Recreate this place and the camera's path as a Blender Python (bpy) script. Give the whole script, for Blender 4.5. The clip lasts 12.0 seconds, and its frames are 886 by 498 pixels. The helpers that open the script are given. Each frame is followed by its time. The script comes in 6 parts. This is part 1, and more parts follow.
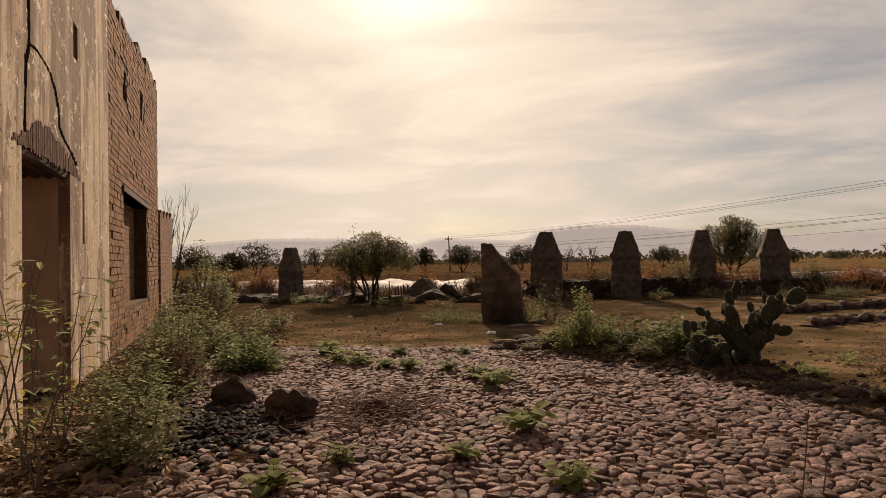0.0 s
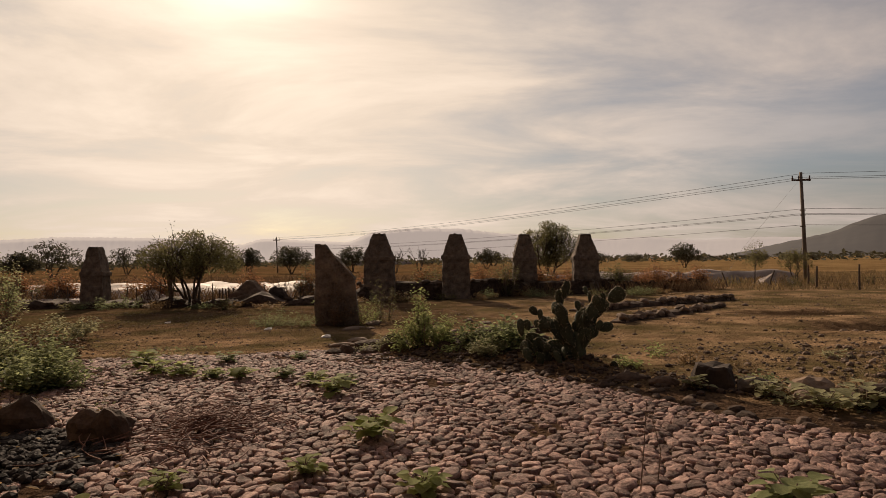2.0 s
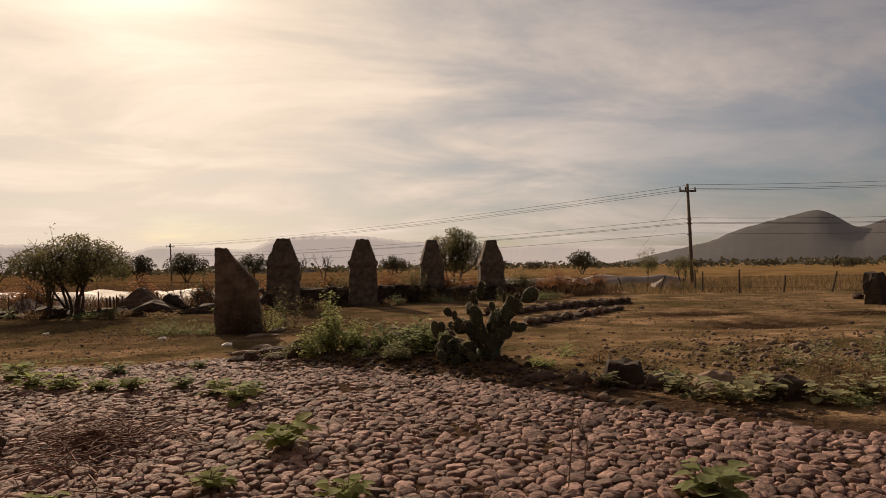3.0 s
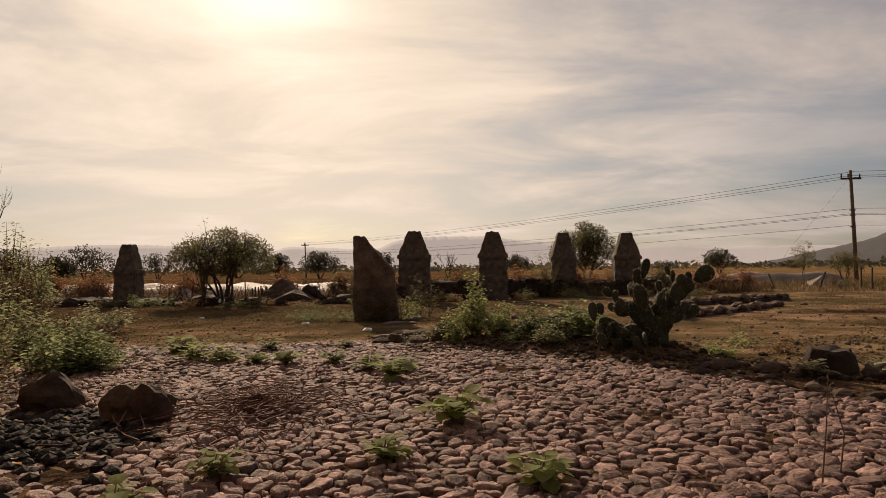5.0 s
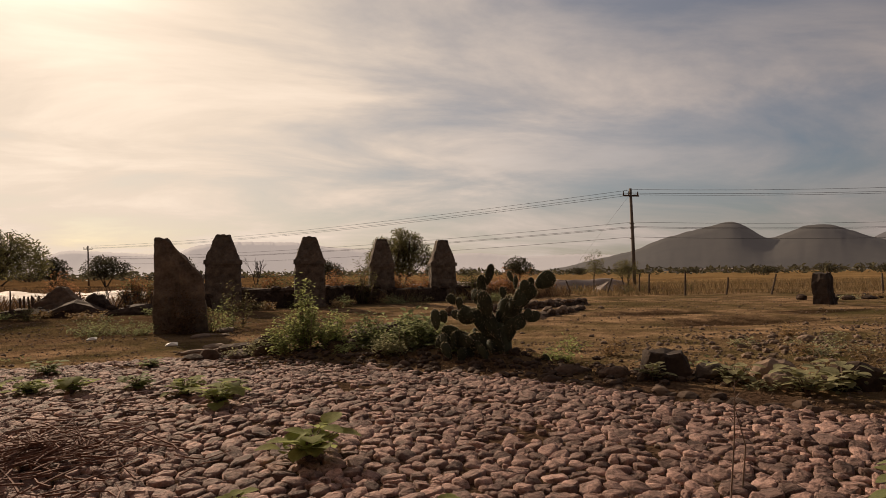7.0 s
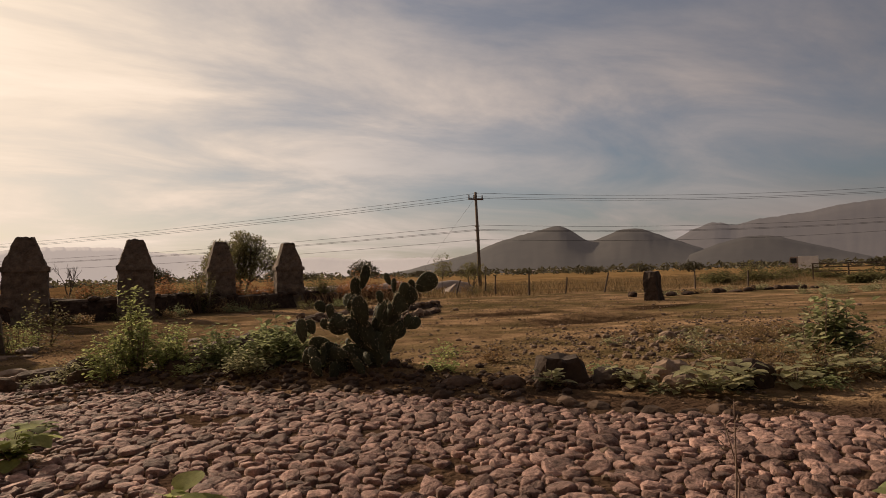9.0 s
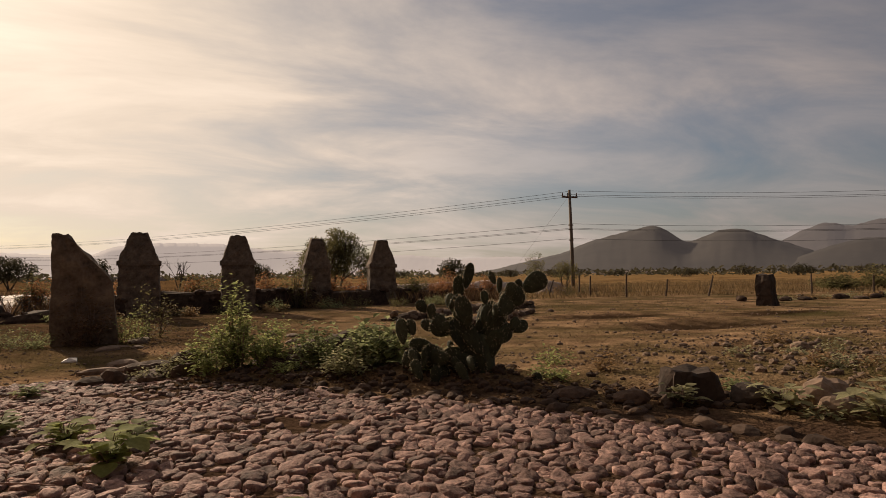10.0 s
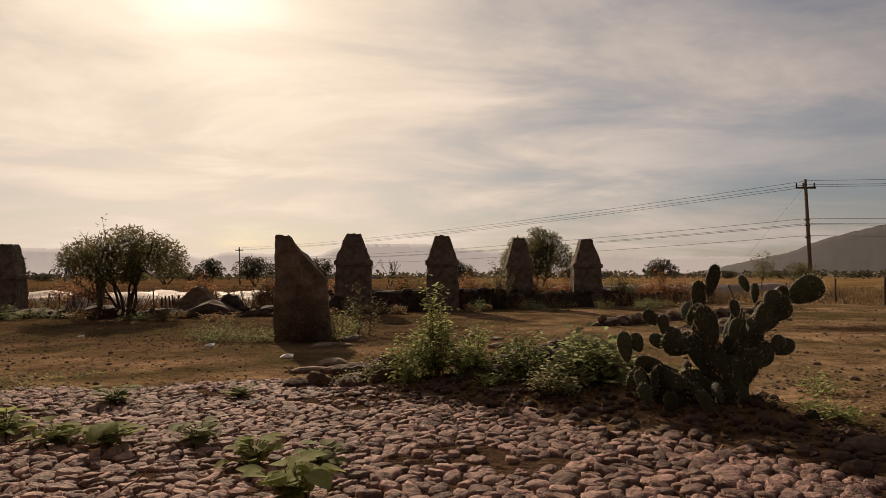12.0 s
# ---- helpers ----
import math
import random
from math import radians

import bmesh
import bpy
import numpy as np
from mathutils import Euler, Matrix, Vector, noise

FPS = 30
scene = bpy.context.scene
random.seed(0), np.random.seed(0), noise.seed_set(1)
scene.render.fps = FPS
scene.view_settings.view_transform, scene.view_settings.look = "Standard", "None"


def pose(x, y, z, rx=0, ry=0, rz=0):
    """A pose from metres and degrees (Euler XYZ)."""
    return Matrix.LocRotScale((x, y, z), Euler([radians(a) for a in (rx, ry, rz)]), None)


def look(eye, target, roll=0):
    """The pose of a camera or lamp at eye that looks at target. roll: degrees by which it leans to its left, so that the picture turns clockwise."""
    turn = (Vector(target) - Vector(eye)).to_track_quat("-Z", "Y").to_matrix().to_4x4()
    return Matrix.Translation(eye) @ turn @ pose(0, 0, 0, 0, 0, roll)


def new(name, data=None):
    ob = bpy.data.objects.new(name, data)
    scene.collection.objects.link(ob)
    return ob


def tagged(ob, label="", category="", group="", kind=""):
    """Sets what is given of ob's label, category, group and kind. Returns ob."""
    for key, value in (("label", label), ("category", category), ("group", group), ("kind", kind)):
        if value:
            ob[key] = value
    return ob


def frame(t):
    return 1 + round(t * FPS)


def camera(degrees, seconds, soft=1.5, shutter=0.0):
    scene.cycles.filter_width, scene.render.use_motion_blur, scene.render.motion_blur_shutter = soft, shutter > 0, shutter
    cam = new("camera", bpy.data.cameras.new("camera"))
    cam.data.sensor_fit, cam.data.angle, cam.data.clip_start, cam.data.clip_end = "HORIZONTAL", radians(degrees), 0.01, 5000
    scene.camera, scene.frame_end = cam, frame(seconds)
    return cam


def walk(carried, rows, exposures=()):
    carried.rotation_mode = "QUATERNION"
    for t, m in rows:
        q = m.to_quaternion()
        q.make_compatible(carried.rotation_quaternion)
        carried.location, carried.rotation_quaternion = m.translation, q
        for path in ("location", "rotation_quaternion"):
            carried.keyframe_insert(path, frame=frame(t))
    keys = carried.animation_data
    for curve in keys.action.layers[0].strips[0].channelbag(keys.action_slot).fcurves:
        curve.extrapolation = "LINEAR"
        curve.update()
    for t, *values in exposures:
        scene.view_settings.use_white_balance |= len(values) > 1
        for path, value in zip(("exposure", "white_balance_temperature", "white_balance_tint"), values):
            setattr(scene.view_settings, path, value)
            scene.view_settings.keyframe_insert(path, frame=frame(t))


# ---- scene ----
cam = camera(69.9, 12.0, soft=0.5)
PATH = [
    (0, (5.341, 1.369, 1.655), (4.795, 3.293, 1.692), -1.0),
    (0.5, (5.357, 1.358, 1.657), (4.814, 3.282, 1.688), -0.7),
    (1, (5.299, 1.396, 1.646), (4.777, 3.326, 1.681), -0.2),
    (1.5, (5.168, 1.511, 1.652), (4.91, 3.494, 1.689), -0.5),
    (2, (5.132, 1.618, 1.637), (5.113, 3.617, 1.672), -0.8),
    (2.5, (5.122, 1.738, 1.602), (5.403, 3.718, 1.649), -0.9),
    (4.5, (4.495, 2.336, 1.257), (4.712, 4.323, 1.325), -0.5),
    (5, (4.581, 2.523, 1.198), (4.482, 4.52, 1.259), -0.7),
    (5.5, (4.522, 2.654, 1.185), (4.594, 4.651, 1.255), -0.3),
    (6, (4.419, 2.857, 1.174), (4.723, 4.833, 1.238), -0.6),
    (6.5, (4.312, 3.045, 1.186), (4.697, 5.006, 1.257), -0.6),
    (8.5, (4.197, 4.134, 1.188), (5.104, 5.915, 1.26), -1.4),
    (9, (4.203, 4.351, 1.173), (5.153, 6.109, 1.251), -1.6),
    (9.5, (4.323, 4.655, 1.168), (5.247, 6.428, 1.244), -1.4),
    (10, (4.248, 4.922, 1.177), (4.944, 6.795, 1.257), -0.7),
    (10.5, (4.295, 5.129, 1.189), (4.898, 7.034, 1.274), -1.0),
    (11, (4.365, 5.421, 1.221), (4.773, 7.377, 1.308), -0.6),
    (11.5, (4.326, 5.678, 1.22), (4.486, 7.67, 1.301), -0.0),
    (12, (4.358, 5.914, 1.209), (4.441, 7.91, 1.293), -0.2),
]
walk(cam, [(t, look(eye, aim, lean)) for t, eye, aim, lean in PATH],
     exposures=[(0, 0.05), (6.5, 0.05), (8.5, 0.1), (9.5, 0.15), (10, 0.05), (10.5, -0.15), (11, -0.05), (12, 0.0)])

# ---- light ----
SUN_AZ = radians(18.0)      # west of +y
SUN_EL = radians(24.0)
SUN_DIR = Vector((-math.sin(SUN_AZ) * math.cos(SUN_EL), math.cos(SUN_AZ) * math.cos(SUN_EL), math.sin(SUN_EL)))


def build_world():
    world = bpy.data.worlds.new("world")
    scene.world = world
    world.use_nodes = True
    nt = world.node_tree
    nt.nodes.clear()
    N, L = nt.nodes.new, nt.links.new
    out, bg = N("ShaderNodeOutputWorld"), N("ShaderNodeBackground")
    sky = N("ShaderNodeTexSky")
    sky.sky_type, sky.sun_disc = "NISHITA", False
    sky.sun_elevation, sky.sun_rotation = SUN_EL, -SUN_AZ
    sky.air_density, sky.dust_density, sky.ozone_density = 1.0, 1.0, 2.0
    co = N("ShaderNodeTexCoord")
    sep = N("ShaderNodeSeparateXYZ")
    L(co.outputs["Generated"], sep.inputs[0])

    def m(op, a, b=None, c=None):
        n = N("ShaderNodeMath")
        n.operation = op
        for i, v in enumerate((a, b, c)):
            if v is None:
                continue
            if isinstance(v, (int, float)):
                n.inputs[i].default_value = v
            else:
                L(v, n.inputs[i])
        return n.outputs[0]
    # cloud sheet: direction projected on a high flat layer
    zz = m("ADD", m("MAXIMUM", sep.outputs[2], 0.0), 0.16)
    u, v = m("DIVIDE", sep.outputs[0], zz), m("DIVIDE", sep.outputs[1], zz)
    com = N("ShaderNodeCombineXYZ")
    L(u, com.inputs[0]), L(v, com.inputs[1])
    mp = N("ShaderNodeMapping")
    mp.inputs["Rotation"].default_value = (0, 0, radians(-8))
    mp.inputs["Scale"].default_value = (0.68, 1.0, 1)
    L(com.outputs[0], mp.inputs[0])
    n1 = N("ShaderNodeTexNoise")
    n1.inputs["Scale"].default_value, n1.inputs["Detail"].default_value = 1.25, 7.0
    n1.inputs["Roughness"].default_value, n1.inputs["Distortion"].default_value = 0.58, 0.45
    L(mp.outputs[0], n1.inputs["Vector"])
    # angle from the sun
    dot = N("ShaderNodeVectorMath")
    dot.operation = "DOT_PRODUCT"
    L(co.outputs["Generated"], dot.inputs[0])
    dot.inputs[1].default_value = SUN_DIR
    cs = m("MAXIMUM", dot.outputs["Value"], 0.0)
    wide, mid, tight = m("POWER", cs, 2.1), m("POWER", cs, 14.0), m("POWER", cs, 160.0)
    # cover: thick towards the sun, thinner away from it
    cover = N("ShaderNodeMapRange")
    cover.clamp = True
    cover.inputs["From Min"].default_value, cover.inputs["From Max"].default_value = 0.34, 0.62
    cover.inputs["To Min"].default_value, cover.inputs["To Max"].default_value = 0.4, 1.0
    L(m("ADD", n1.outputs["Fac"], m("MULTIPLY", mid, 0.22)), cover.inputs["Value"])
    # light of the cloud sheet
    lum = m("ADD", m("ADD", m("MULTIPLY", wide, SKY_WIDE), m("MULTIPLY", mid, SKY_MID)), m("ADD", m("MULTIPLY", tight, SKY_TIGHT), SKY_BASE))
    shade = N("ShaderNodeMapRange")
    shade.clamp = True
    shade.inputs["From Min"].default_value, shade.inputs["From Max"].default_value = 0.3, 0.7
    shade.inputs["To Min"].default_value, shade.inputs["To Max"].default_value = 0.70, 1.14
    L(n1.outputs["Fac"], shade.inputs["Value"])
    back = N("ShaderNodeMapRange")
    back.clamp = True
    back.inputs["From Min"].default_value, back.inputs["From Max"].default_value = -0.5, 0.35
    back.inputs["To Min"].default_value, back.inputs["To Max"].default_value = 0.3, 1.0
    L(dot.outputs["Value"], back.inputs["Value"])
    lum = m("MULTIPLY", m("MULTIPLY", lum, shade.outputs[0]), back.outputs[0])
    tint = N("ShaderNodeCombineColor")
    L(lum, tint.inputs[0]), L(m("MULTIPLY", lum, m("SUBTRACT", 0.832, m("MULTIPLY", wide, 0.02))), tint.inputs[1])
    L(m("MULTIPLY", lum, m("SUBTRACT", 0.77, m("MULTIPLY", wide, 0.135))), tint.inputs[2])
    scale = N("ShaderNodeVectorMath")
    scale.operation = "SCALE"
    L(sky.outputs[0], scale.inputs[0])
    scale.inputs["Scale"].default_value = SKY_BLUE
    mix = N("ShaderNodeMix")
    mix.data_type = "RGBA"
    # thinner cloud away from the sun: a clear streak low down, a thin veil higher up
    side = N("ShaderNodeVectorMath")
    side.operation = "DOT_PRODUCT"
    L(co.outputs["Generated"], side.inputs[0])
    side.inputs[1].default_value = (math.sin(radians(46)), math.cos(radians(46)), 0)
    clear = N("ShaderNodeMapRange")
    clear.clamp = True
    clear.inputs["From Min"].default_value, clear.inputs["From Max"].default_value = 0.80, 0.95
    L(side.outputs["Value"], clear.inputs["Value"])
    streak = N("ShaderNodeValToRGB")
    streak.color_ramp.interpolation = "EASE"
    stops = [(0.07, 0.0), (0.13, 0.9), (0.22, 1.0), (0.27, 0.4), (0.31, 0.35), (0.37, 0.85), (0.6, 0.7)]
    for k, (at, value) in enumerate(stops):
        el = streak.color_ramp.elements[k] if k < 2 else streak.color_ramp.elements.new(at)
        el.position, el.color = at, (value, value, value, 1)
    L(m("ADD", sep.outputs[2], m("MULTIPLY", m("SUBTRACT", n1.outputs["Fac"], 0.5), 0.16)), streak.inputs[0])
    thin = m("SUBTRACT", 1.0, m("MULTIPLY", m("MULTIPLY", clear.outputs[0], streak.outputs[0]), 0.40))
    L(m("MULTIPLY", cover.outputs[0], thin), mix.inputs[0]), L(scale.outputs[0], mix.inputs[6]), L(tint.outputs[0], mix.inputs[7])
    L(mix.outputs[2], bg.inputs[0])
    bg.inputs[1].default_value = 0.1
    L(bg.outputs[0], out.inputs[0])


SKY_BASE, SKY_WIDE, SKY_MID, SKY_TIGHT, SKY_BLUE = 2.7, 6.2, 1.6, 4.5, 0.46
build_world()
sun = new("sun", bpy.data.lights.new("sun", "SUN"))
sun.data.energy, sun.data.angle, sun.data.color = 5.0, radians(1.2), (1.0, 0.77, 0.55)
sun.matrix_world = look(SUN_DIR * 50, (0, 0, 0))


# ---- materials ----
def material(name, dark, light, scale=4.0, rough=0.9, bump=0.3, fine=40.0, stretch=(1, 1, 1), vary=0.0, spec=0.3, trans=0.0, island=0.0, mid=0.5, relief=0.02):
    """Two-scale noise material: dark and light base colours, grain, relief; vary: change from piece to piece."""
    mt = bpy.data.materials.new(name)
    mt.use_nodes = True
    nt = mt.node_tree
    N, L = nt.nodes.new, nt.links.new
    b = nt.nodes["Principled BSDF"]
    co, mp = N("ShaderNodeTexCoord"), N("ShaderNodeMapping")
    mp.inputs["Scale"].default_value = stretch
    L(co.outputs["Object"], mp.inputs[0])
    src = mp.outputs[0]
    if vary:
        info, add = N("ShaderNodeObjectInfo"), N("ShaderNodeVectorMath")
        k = N("ShaderNodeMath")
        k.operation = "MULTIPLY"
        k.inputs[1].default_value = 37.0
        L(info.outputs["Random"], k.inputs[0])
        L(src, add.inputs[0]), L(k.outputs[0], add.inputs[1])
        src = add.outputs[0]
    a, f = N("ShaderNodeTexNoise"), N("ShaderNodeTexNoise")
    a.inputs["Scale"].default_value, a.inputs["Detail"].default_value, a.inputs["Roughness"].default_value = scale, 5, 0.6
    f.inputs["Scale"].default_value, f.inputs["Detail"].default_value = fine, 4
    L(src, a.inputs["Vector"]), L(src, f.inputs["Vector"])
    s = N("ShaderNodeMath")
    s.operation = "MULTIPLY_ADD"
    s.inputs[1].default_value = 0.35
    L(f.outputs["Fac"], s.inputs[0]), L(a.outputs["Fac"], s.inputs[2])
    r = N("ShaderNodeMapRange")
    r.inputs["From Min"].default_value, r.inputs["From Max"].default_value = mid - 0.07, mid + 0.37
    L(s.outputs[0], r.inputs["Value"])
    mix = N("ShaderNodeMix")
    mix.data_type = "RGBA"
    mix.inputs[6].default_value, mix.inputs[7].default_value = (*dark, 1), (*light, 1)
    L(r.outputs[0], mix.inputs[0])
    col = mix.outputs[2]
    if vary or island:
        hs, mr = N("ShaderNodeHueSaturation"), N("ShaderNodeMapRange")
        w = vary or island
        mr.inputs["To Min"].default_value, mr.inputs["To Max"].default_value = 1 - w, 1 + w
        if vary:
            L(info.outputs["Random"], mr.inputs["Value"])
        else:
            geo = N("ShaderNodeNewGeometry")
            L(geo.outputs["Random Per Island"], mr.inputs["Value"])
        L(mr.outputs[0], hs.inputs["Value"])
        L(col, hs.inputs["Color"])
        col = hs.outputs[0]
    L(col, b.inputs["Base Color"])
    b.inputs["Roughness"].default_value = rough
    b.inputs["Specular IOR Level"].default_value = spec
    if bump:
        bp = N("ShaderNodeBump")
        bp.inputs["Strength"].default_value, bp.inputs["Distance"].default_value = bump, relief
        L(s.outputs[0], bp.inputs["Height"])
        L(bp.outputs[0], b.inputs["Normal"])
    if trans:
        tr, ms = N("ShaderNodeBsdfTranslucent"), N("ShaderNodeMixShader")
        gain = N("ShaderNodeHueSaturation")
        gain.inputs["Value"].default_value, gain.inputs["Saturation"].default_value = 1.7, 0.95
        L(col, gain.inputs["Color"])
        L(gain.outputs[0], tr.inputs[0])
        ms.inputs[0].default_value = trans
        L(b.outputs[0], ms.inputs[1]), L(tr.outputs[0], ms.inputs[2])
        L(ms.outputs[0], nt.nodes["Material Output"].inputs[0])
    return mt


M_COBBLE = material("cobble_stone", (0.053, 0.032, 0.026), (0.365, 0.23, 0.192), 16, 0.82, 1.0, 85, vary=0.5, spec=0.24, relief=0.032)
M_COBBLE_FAR = material("cobble_stone_far", (0.053, 0.032, 0.026), (0.365, 0.23, 0.192), 16, 0.82, 1.0, 85, island=0.5, spec=0.24, relief=0.032)
M_ROCK = material("volcanic_rock", (0.028, 0.02, 0.016), (0.078, 0.055, 0.042), 5, 0.95, 0.8, 35)
M_CHAR = material("charred_stone", (0.008, 0.007, 0.007), (0.05, 0.041, 0.038), 12, 0.9, 0.8, 60, island=0.5, spec=0.15)
M_DARKSTONE = material("dark_brown_stone", (0.035, 0.023, 0.017), (0.11, 0.074, 0.054), 6, 0.95, 0.9, 40, vary=0.25, spec=0.15)
M_STONE = material("field_stone", (0.10, 0.068, 0.047), (0.27, 0.19, 0.135), 5, 0.95, 0.6, 35, vary=0.2)
M_MASON = material("old_masonry", (0.052, 0.039, 0.03), (0.25, 0.19, 0.14), 3.0, 0.97, 1.0, 16)
M_MORTAR = material("lime_mortar", (0.16, 0.11, 0.07), (0.32, 0.23, 0.145), 9, 0.95, 0.7, 70)
M_WALLBRICK = material("bare_wall_brick", (0.16, 0.08, 0.043), (0.39, 0.212, 0.118), 9, 0.97, 1.0, 60, vary=0.22, spec=0.1)
M_WALLBRICK_FAR = material("bare_wall_brick_far", (0.16, 0.08, 0.043), (0.39, 0.212, 0.118), 9, 0.97, 1.0, 60, island=0.22, spec=0.1)
M_JOINT = material("deep_earth_mortar", (0.08, 0.046, 0.028), (0.19, 0.115, 0.07), 5, 0.98, 0.9, 40, spec=0.1)
M_BRICK_DARK = material("old_dark_brick", (0.06, 0.029, 0.019), (0.15, 0.075, 0.048), 14, 0.97, 0.9, 90, vary=0.2, spec=0.1)
M_WOOD = material("grey_weathered_wood", (0.05, 0.036, 0.027), (0.16, 0.115, 0.085), 8, 0.9, 0.6, 60, (1, 1, 0.15))
M_BARK = material("bark", (0.04, 0.03, 0.022), (0.13, 0.10, 0.075), 10, 0.95, 0.8, 50, (1, 1, 0.3))
M_TWIG = material("dry_twig", (0.10, 0.07, 0.055), (0.24, 0.175, 0.135), 20, 0.9, 0.3, 60)
M_REDTWIG = material("reddish_dead_twig", (0.09, 0.042, 0.03), (0.22, 0.115, 0.085), 20, 0.9, 0.3, 60)
M_LEAF = material("green_leaf", (0.14, 0.16, 0.055), (0.30, 0.32, 0.13), 3, 0.8, 0, 30, trans=0.5, island=0.35, spec=0.08)
M_LEAF_DARK = material("dark_green_leaf", (0.115, 0.13, 0.058), (0.25, 0.27, 0.13), 3, 0.8, 0, 30, trans=0.45, island=0.35, spec=0.1)
M_LEAF_DUSTY = material("dusty_pale_leaf", (0.15, 0.145, 0.075), (0.34, 0.325, 0.19), 4, 0.85, 0, 30, trans=0.4, island=0.35, spec=0.1)
M_LEAF_TREE = material("mesquite_leaf", (0.075, 0.07, 0.03), (0.17, 0.15, 0.065), 1.5, 0.7, 0, 20, trans=0.4, island=0.3, spec=0.08)
M_LEAF_DRY = material("dry_leaf", (0.16, 0.10, 0.045), (0.33, 0.22, 0.10), 3, 0.7, 0, 30, trans=0.3, island=0.3)
M_LEAF_YELLOW = material("yellow_leaf", (0.25, 0.19, 0.05), (0.42, 0.33, 0.10), 5, 0.6, 0, 30, trans=0.35, island=0.2)
M_LEAF_FAR = material("far_foliage", (0.045, 0.042, 0.024), (0.095, 0.085, 0.05), 0.5, 0.8, 0, 4, trans=0.25, island=0.25)
M_BRUSH = material("brown_dry_weed", (0.07, 0.042, 0.024), (0.19, 0.12, 0.065), 1.5, 0.85, 0, 12, trans=0.2, island=0.4, spec=0.1)
M_LEAF_RUST = material("rusty_dry_leaf", (0.15, 0.07, 0.03), (0.34, 0.17, 0.075), 1.2, 0.8, 0, 14, trans=0.4, island=0.45, spec=0.08)
M_GRASS = material("dry_grass_blades", (0.14, 0.092, 0.042), (0.26, 0.178, 0.084), 0.6, 0.8, 0, 10, trans=0.2, island=0.3)
M_PAD = material("cactus_pad_skin", (0.026, 0.03, 0.018), (0.068, 0.074, 0.042), 7, 0.7, 0.5, 45, vary=0.3, spec=0.2)
M_SPINE = material("cactus_spine", (0.45, 0.38, 0.26), (0.65, 0.56, 0.4), 9, 0.7, 0, 40, trans=0.2)
M_PLASTIC = material("white_plastic_sheet", (0.26, 0.21, 0.18), (0.46, 0.38, 0.33), 0.9, 0.7, 0.8, 7, spec=0.12)
M_WIRE = material("dark_wire", (0.03, 0.03, 0.03), (0.06, 0.055, 0.05), 9, 0.6, 0, 40)
M_POLE = material("concrete_pole", (0.12, 0.09, 0.07), (0.22, 0.17, 0.13), 4, 0.9, 0.3, 40)
M_WHITE = material("white_paint", (0.62, 0.58, 0.54), (0.8, 0.77, 0.73), 2, 0.6, 0.05, 30)
M_BLACK = material("black_rubber", (0.015, 0.015, 0.015), (0.04, 0.04, 0.04), 5, 0.8, 0.1, 30)
M_IRON = material("rusted_iron", (0.05, 0.03, 0.022), (0.14, 0.08, 0.055), 8, 0.85, 0.4, 60)
M_LITTER = material("pale_litter", (0.6, 0.57, 0.53), (0.8, 0.77, 0.72), 12, 0.6, 0.2, 60)


def hill_material(name, dark, light, haze, haze_strength):
    """Distant land: its own cover, with the haze in front of it put in as emission."""
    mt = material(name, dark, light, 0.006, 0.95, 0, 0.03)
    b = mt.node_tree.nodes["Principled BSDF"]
    b.inputs["Emission Color"].default_value = (*haze, 1)
    b.inputs["Emission Strength"].default_value = haze_strength
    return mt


# own colours kept dark; paler emission farther out paints the haze
M_HILL = hill_material("hazed_hill_scrub", (0.008, 0.007, 0.006), (0.026, 0.022, 0.017), (0.10, 0.080, 0.074), 0.40)
M_HILL2 = hill_material("hazed_farther_scrub", (0.012, 0.01, 0.009), (0.03, 0.025, 0.02), (0.15, 0.122, 0.117), 0.55)
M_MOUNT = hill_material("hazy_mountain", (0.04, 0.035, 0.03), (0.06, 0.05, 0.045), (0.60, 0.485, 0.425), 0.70)


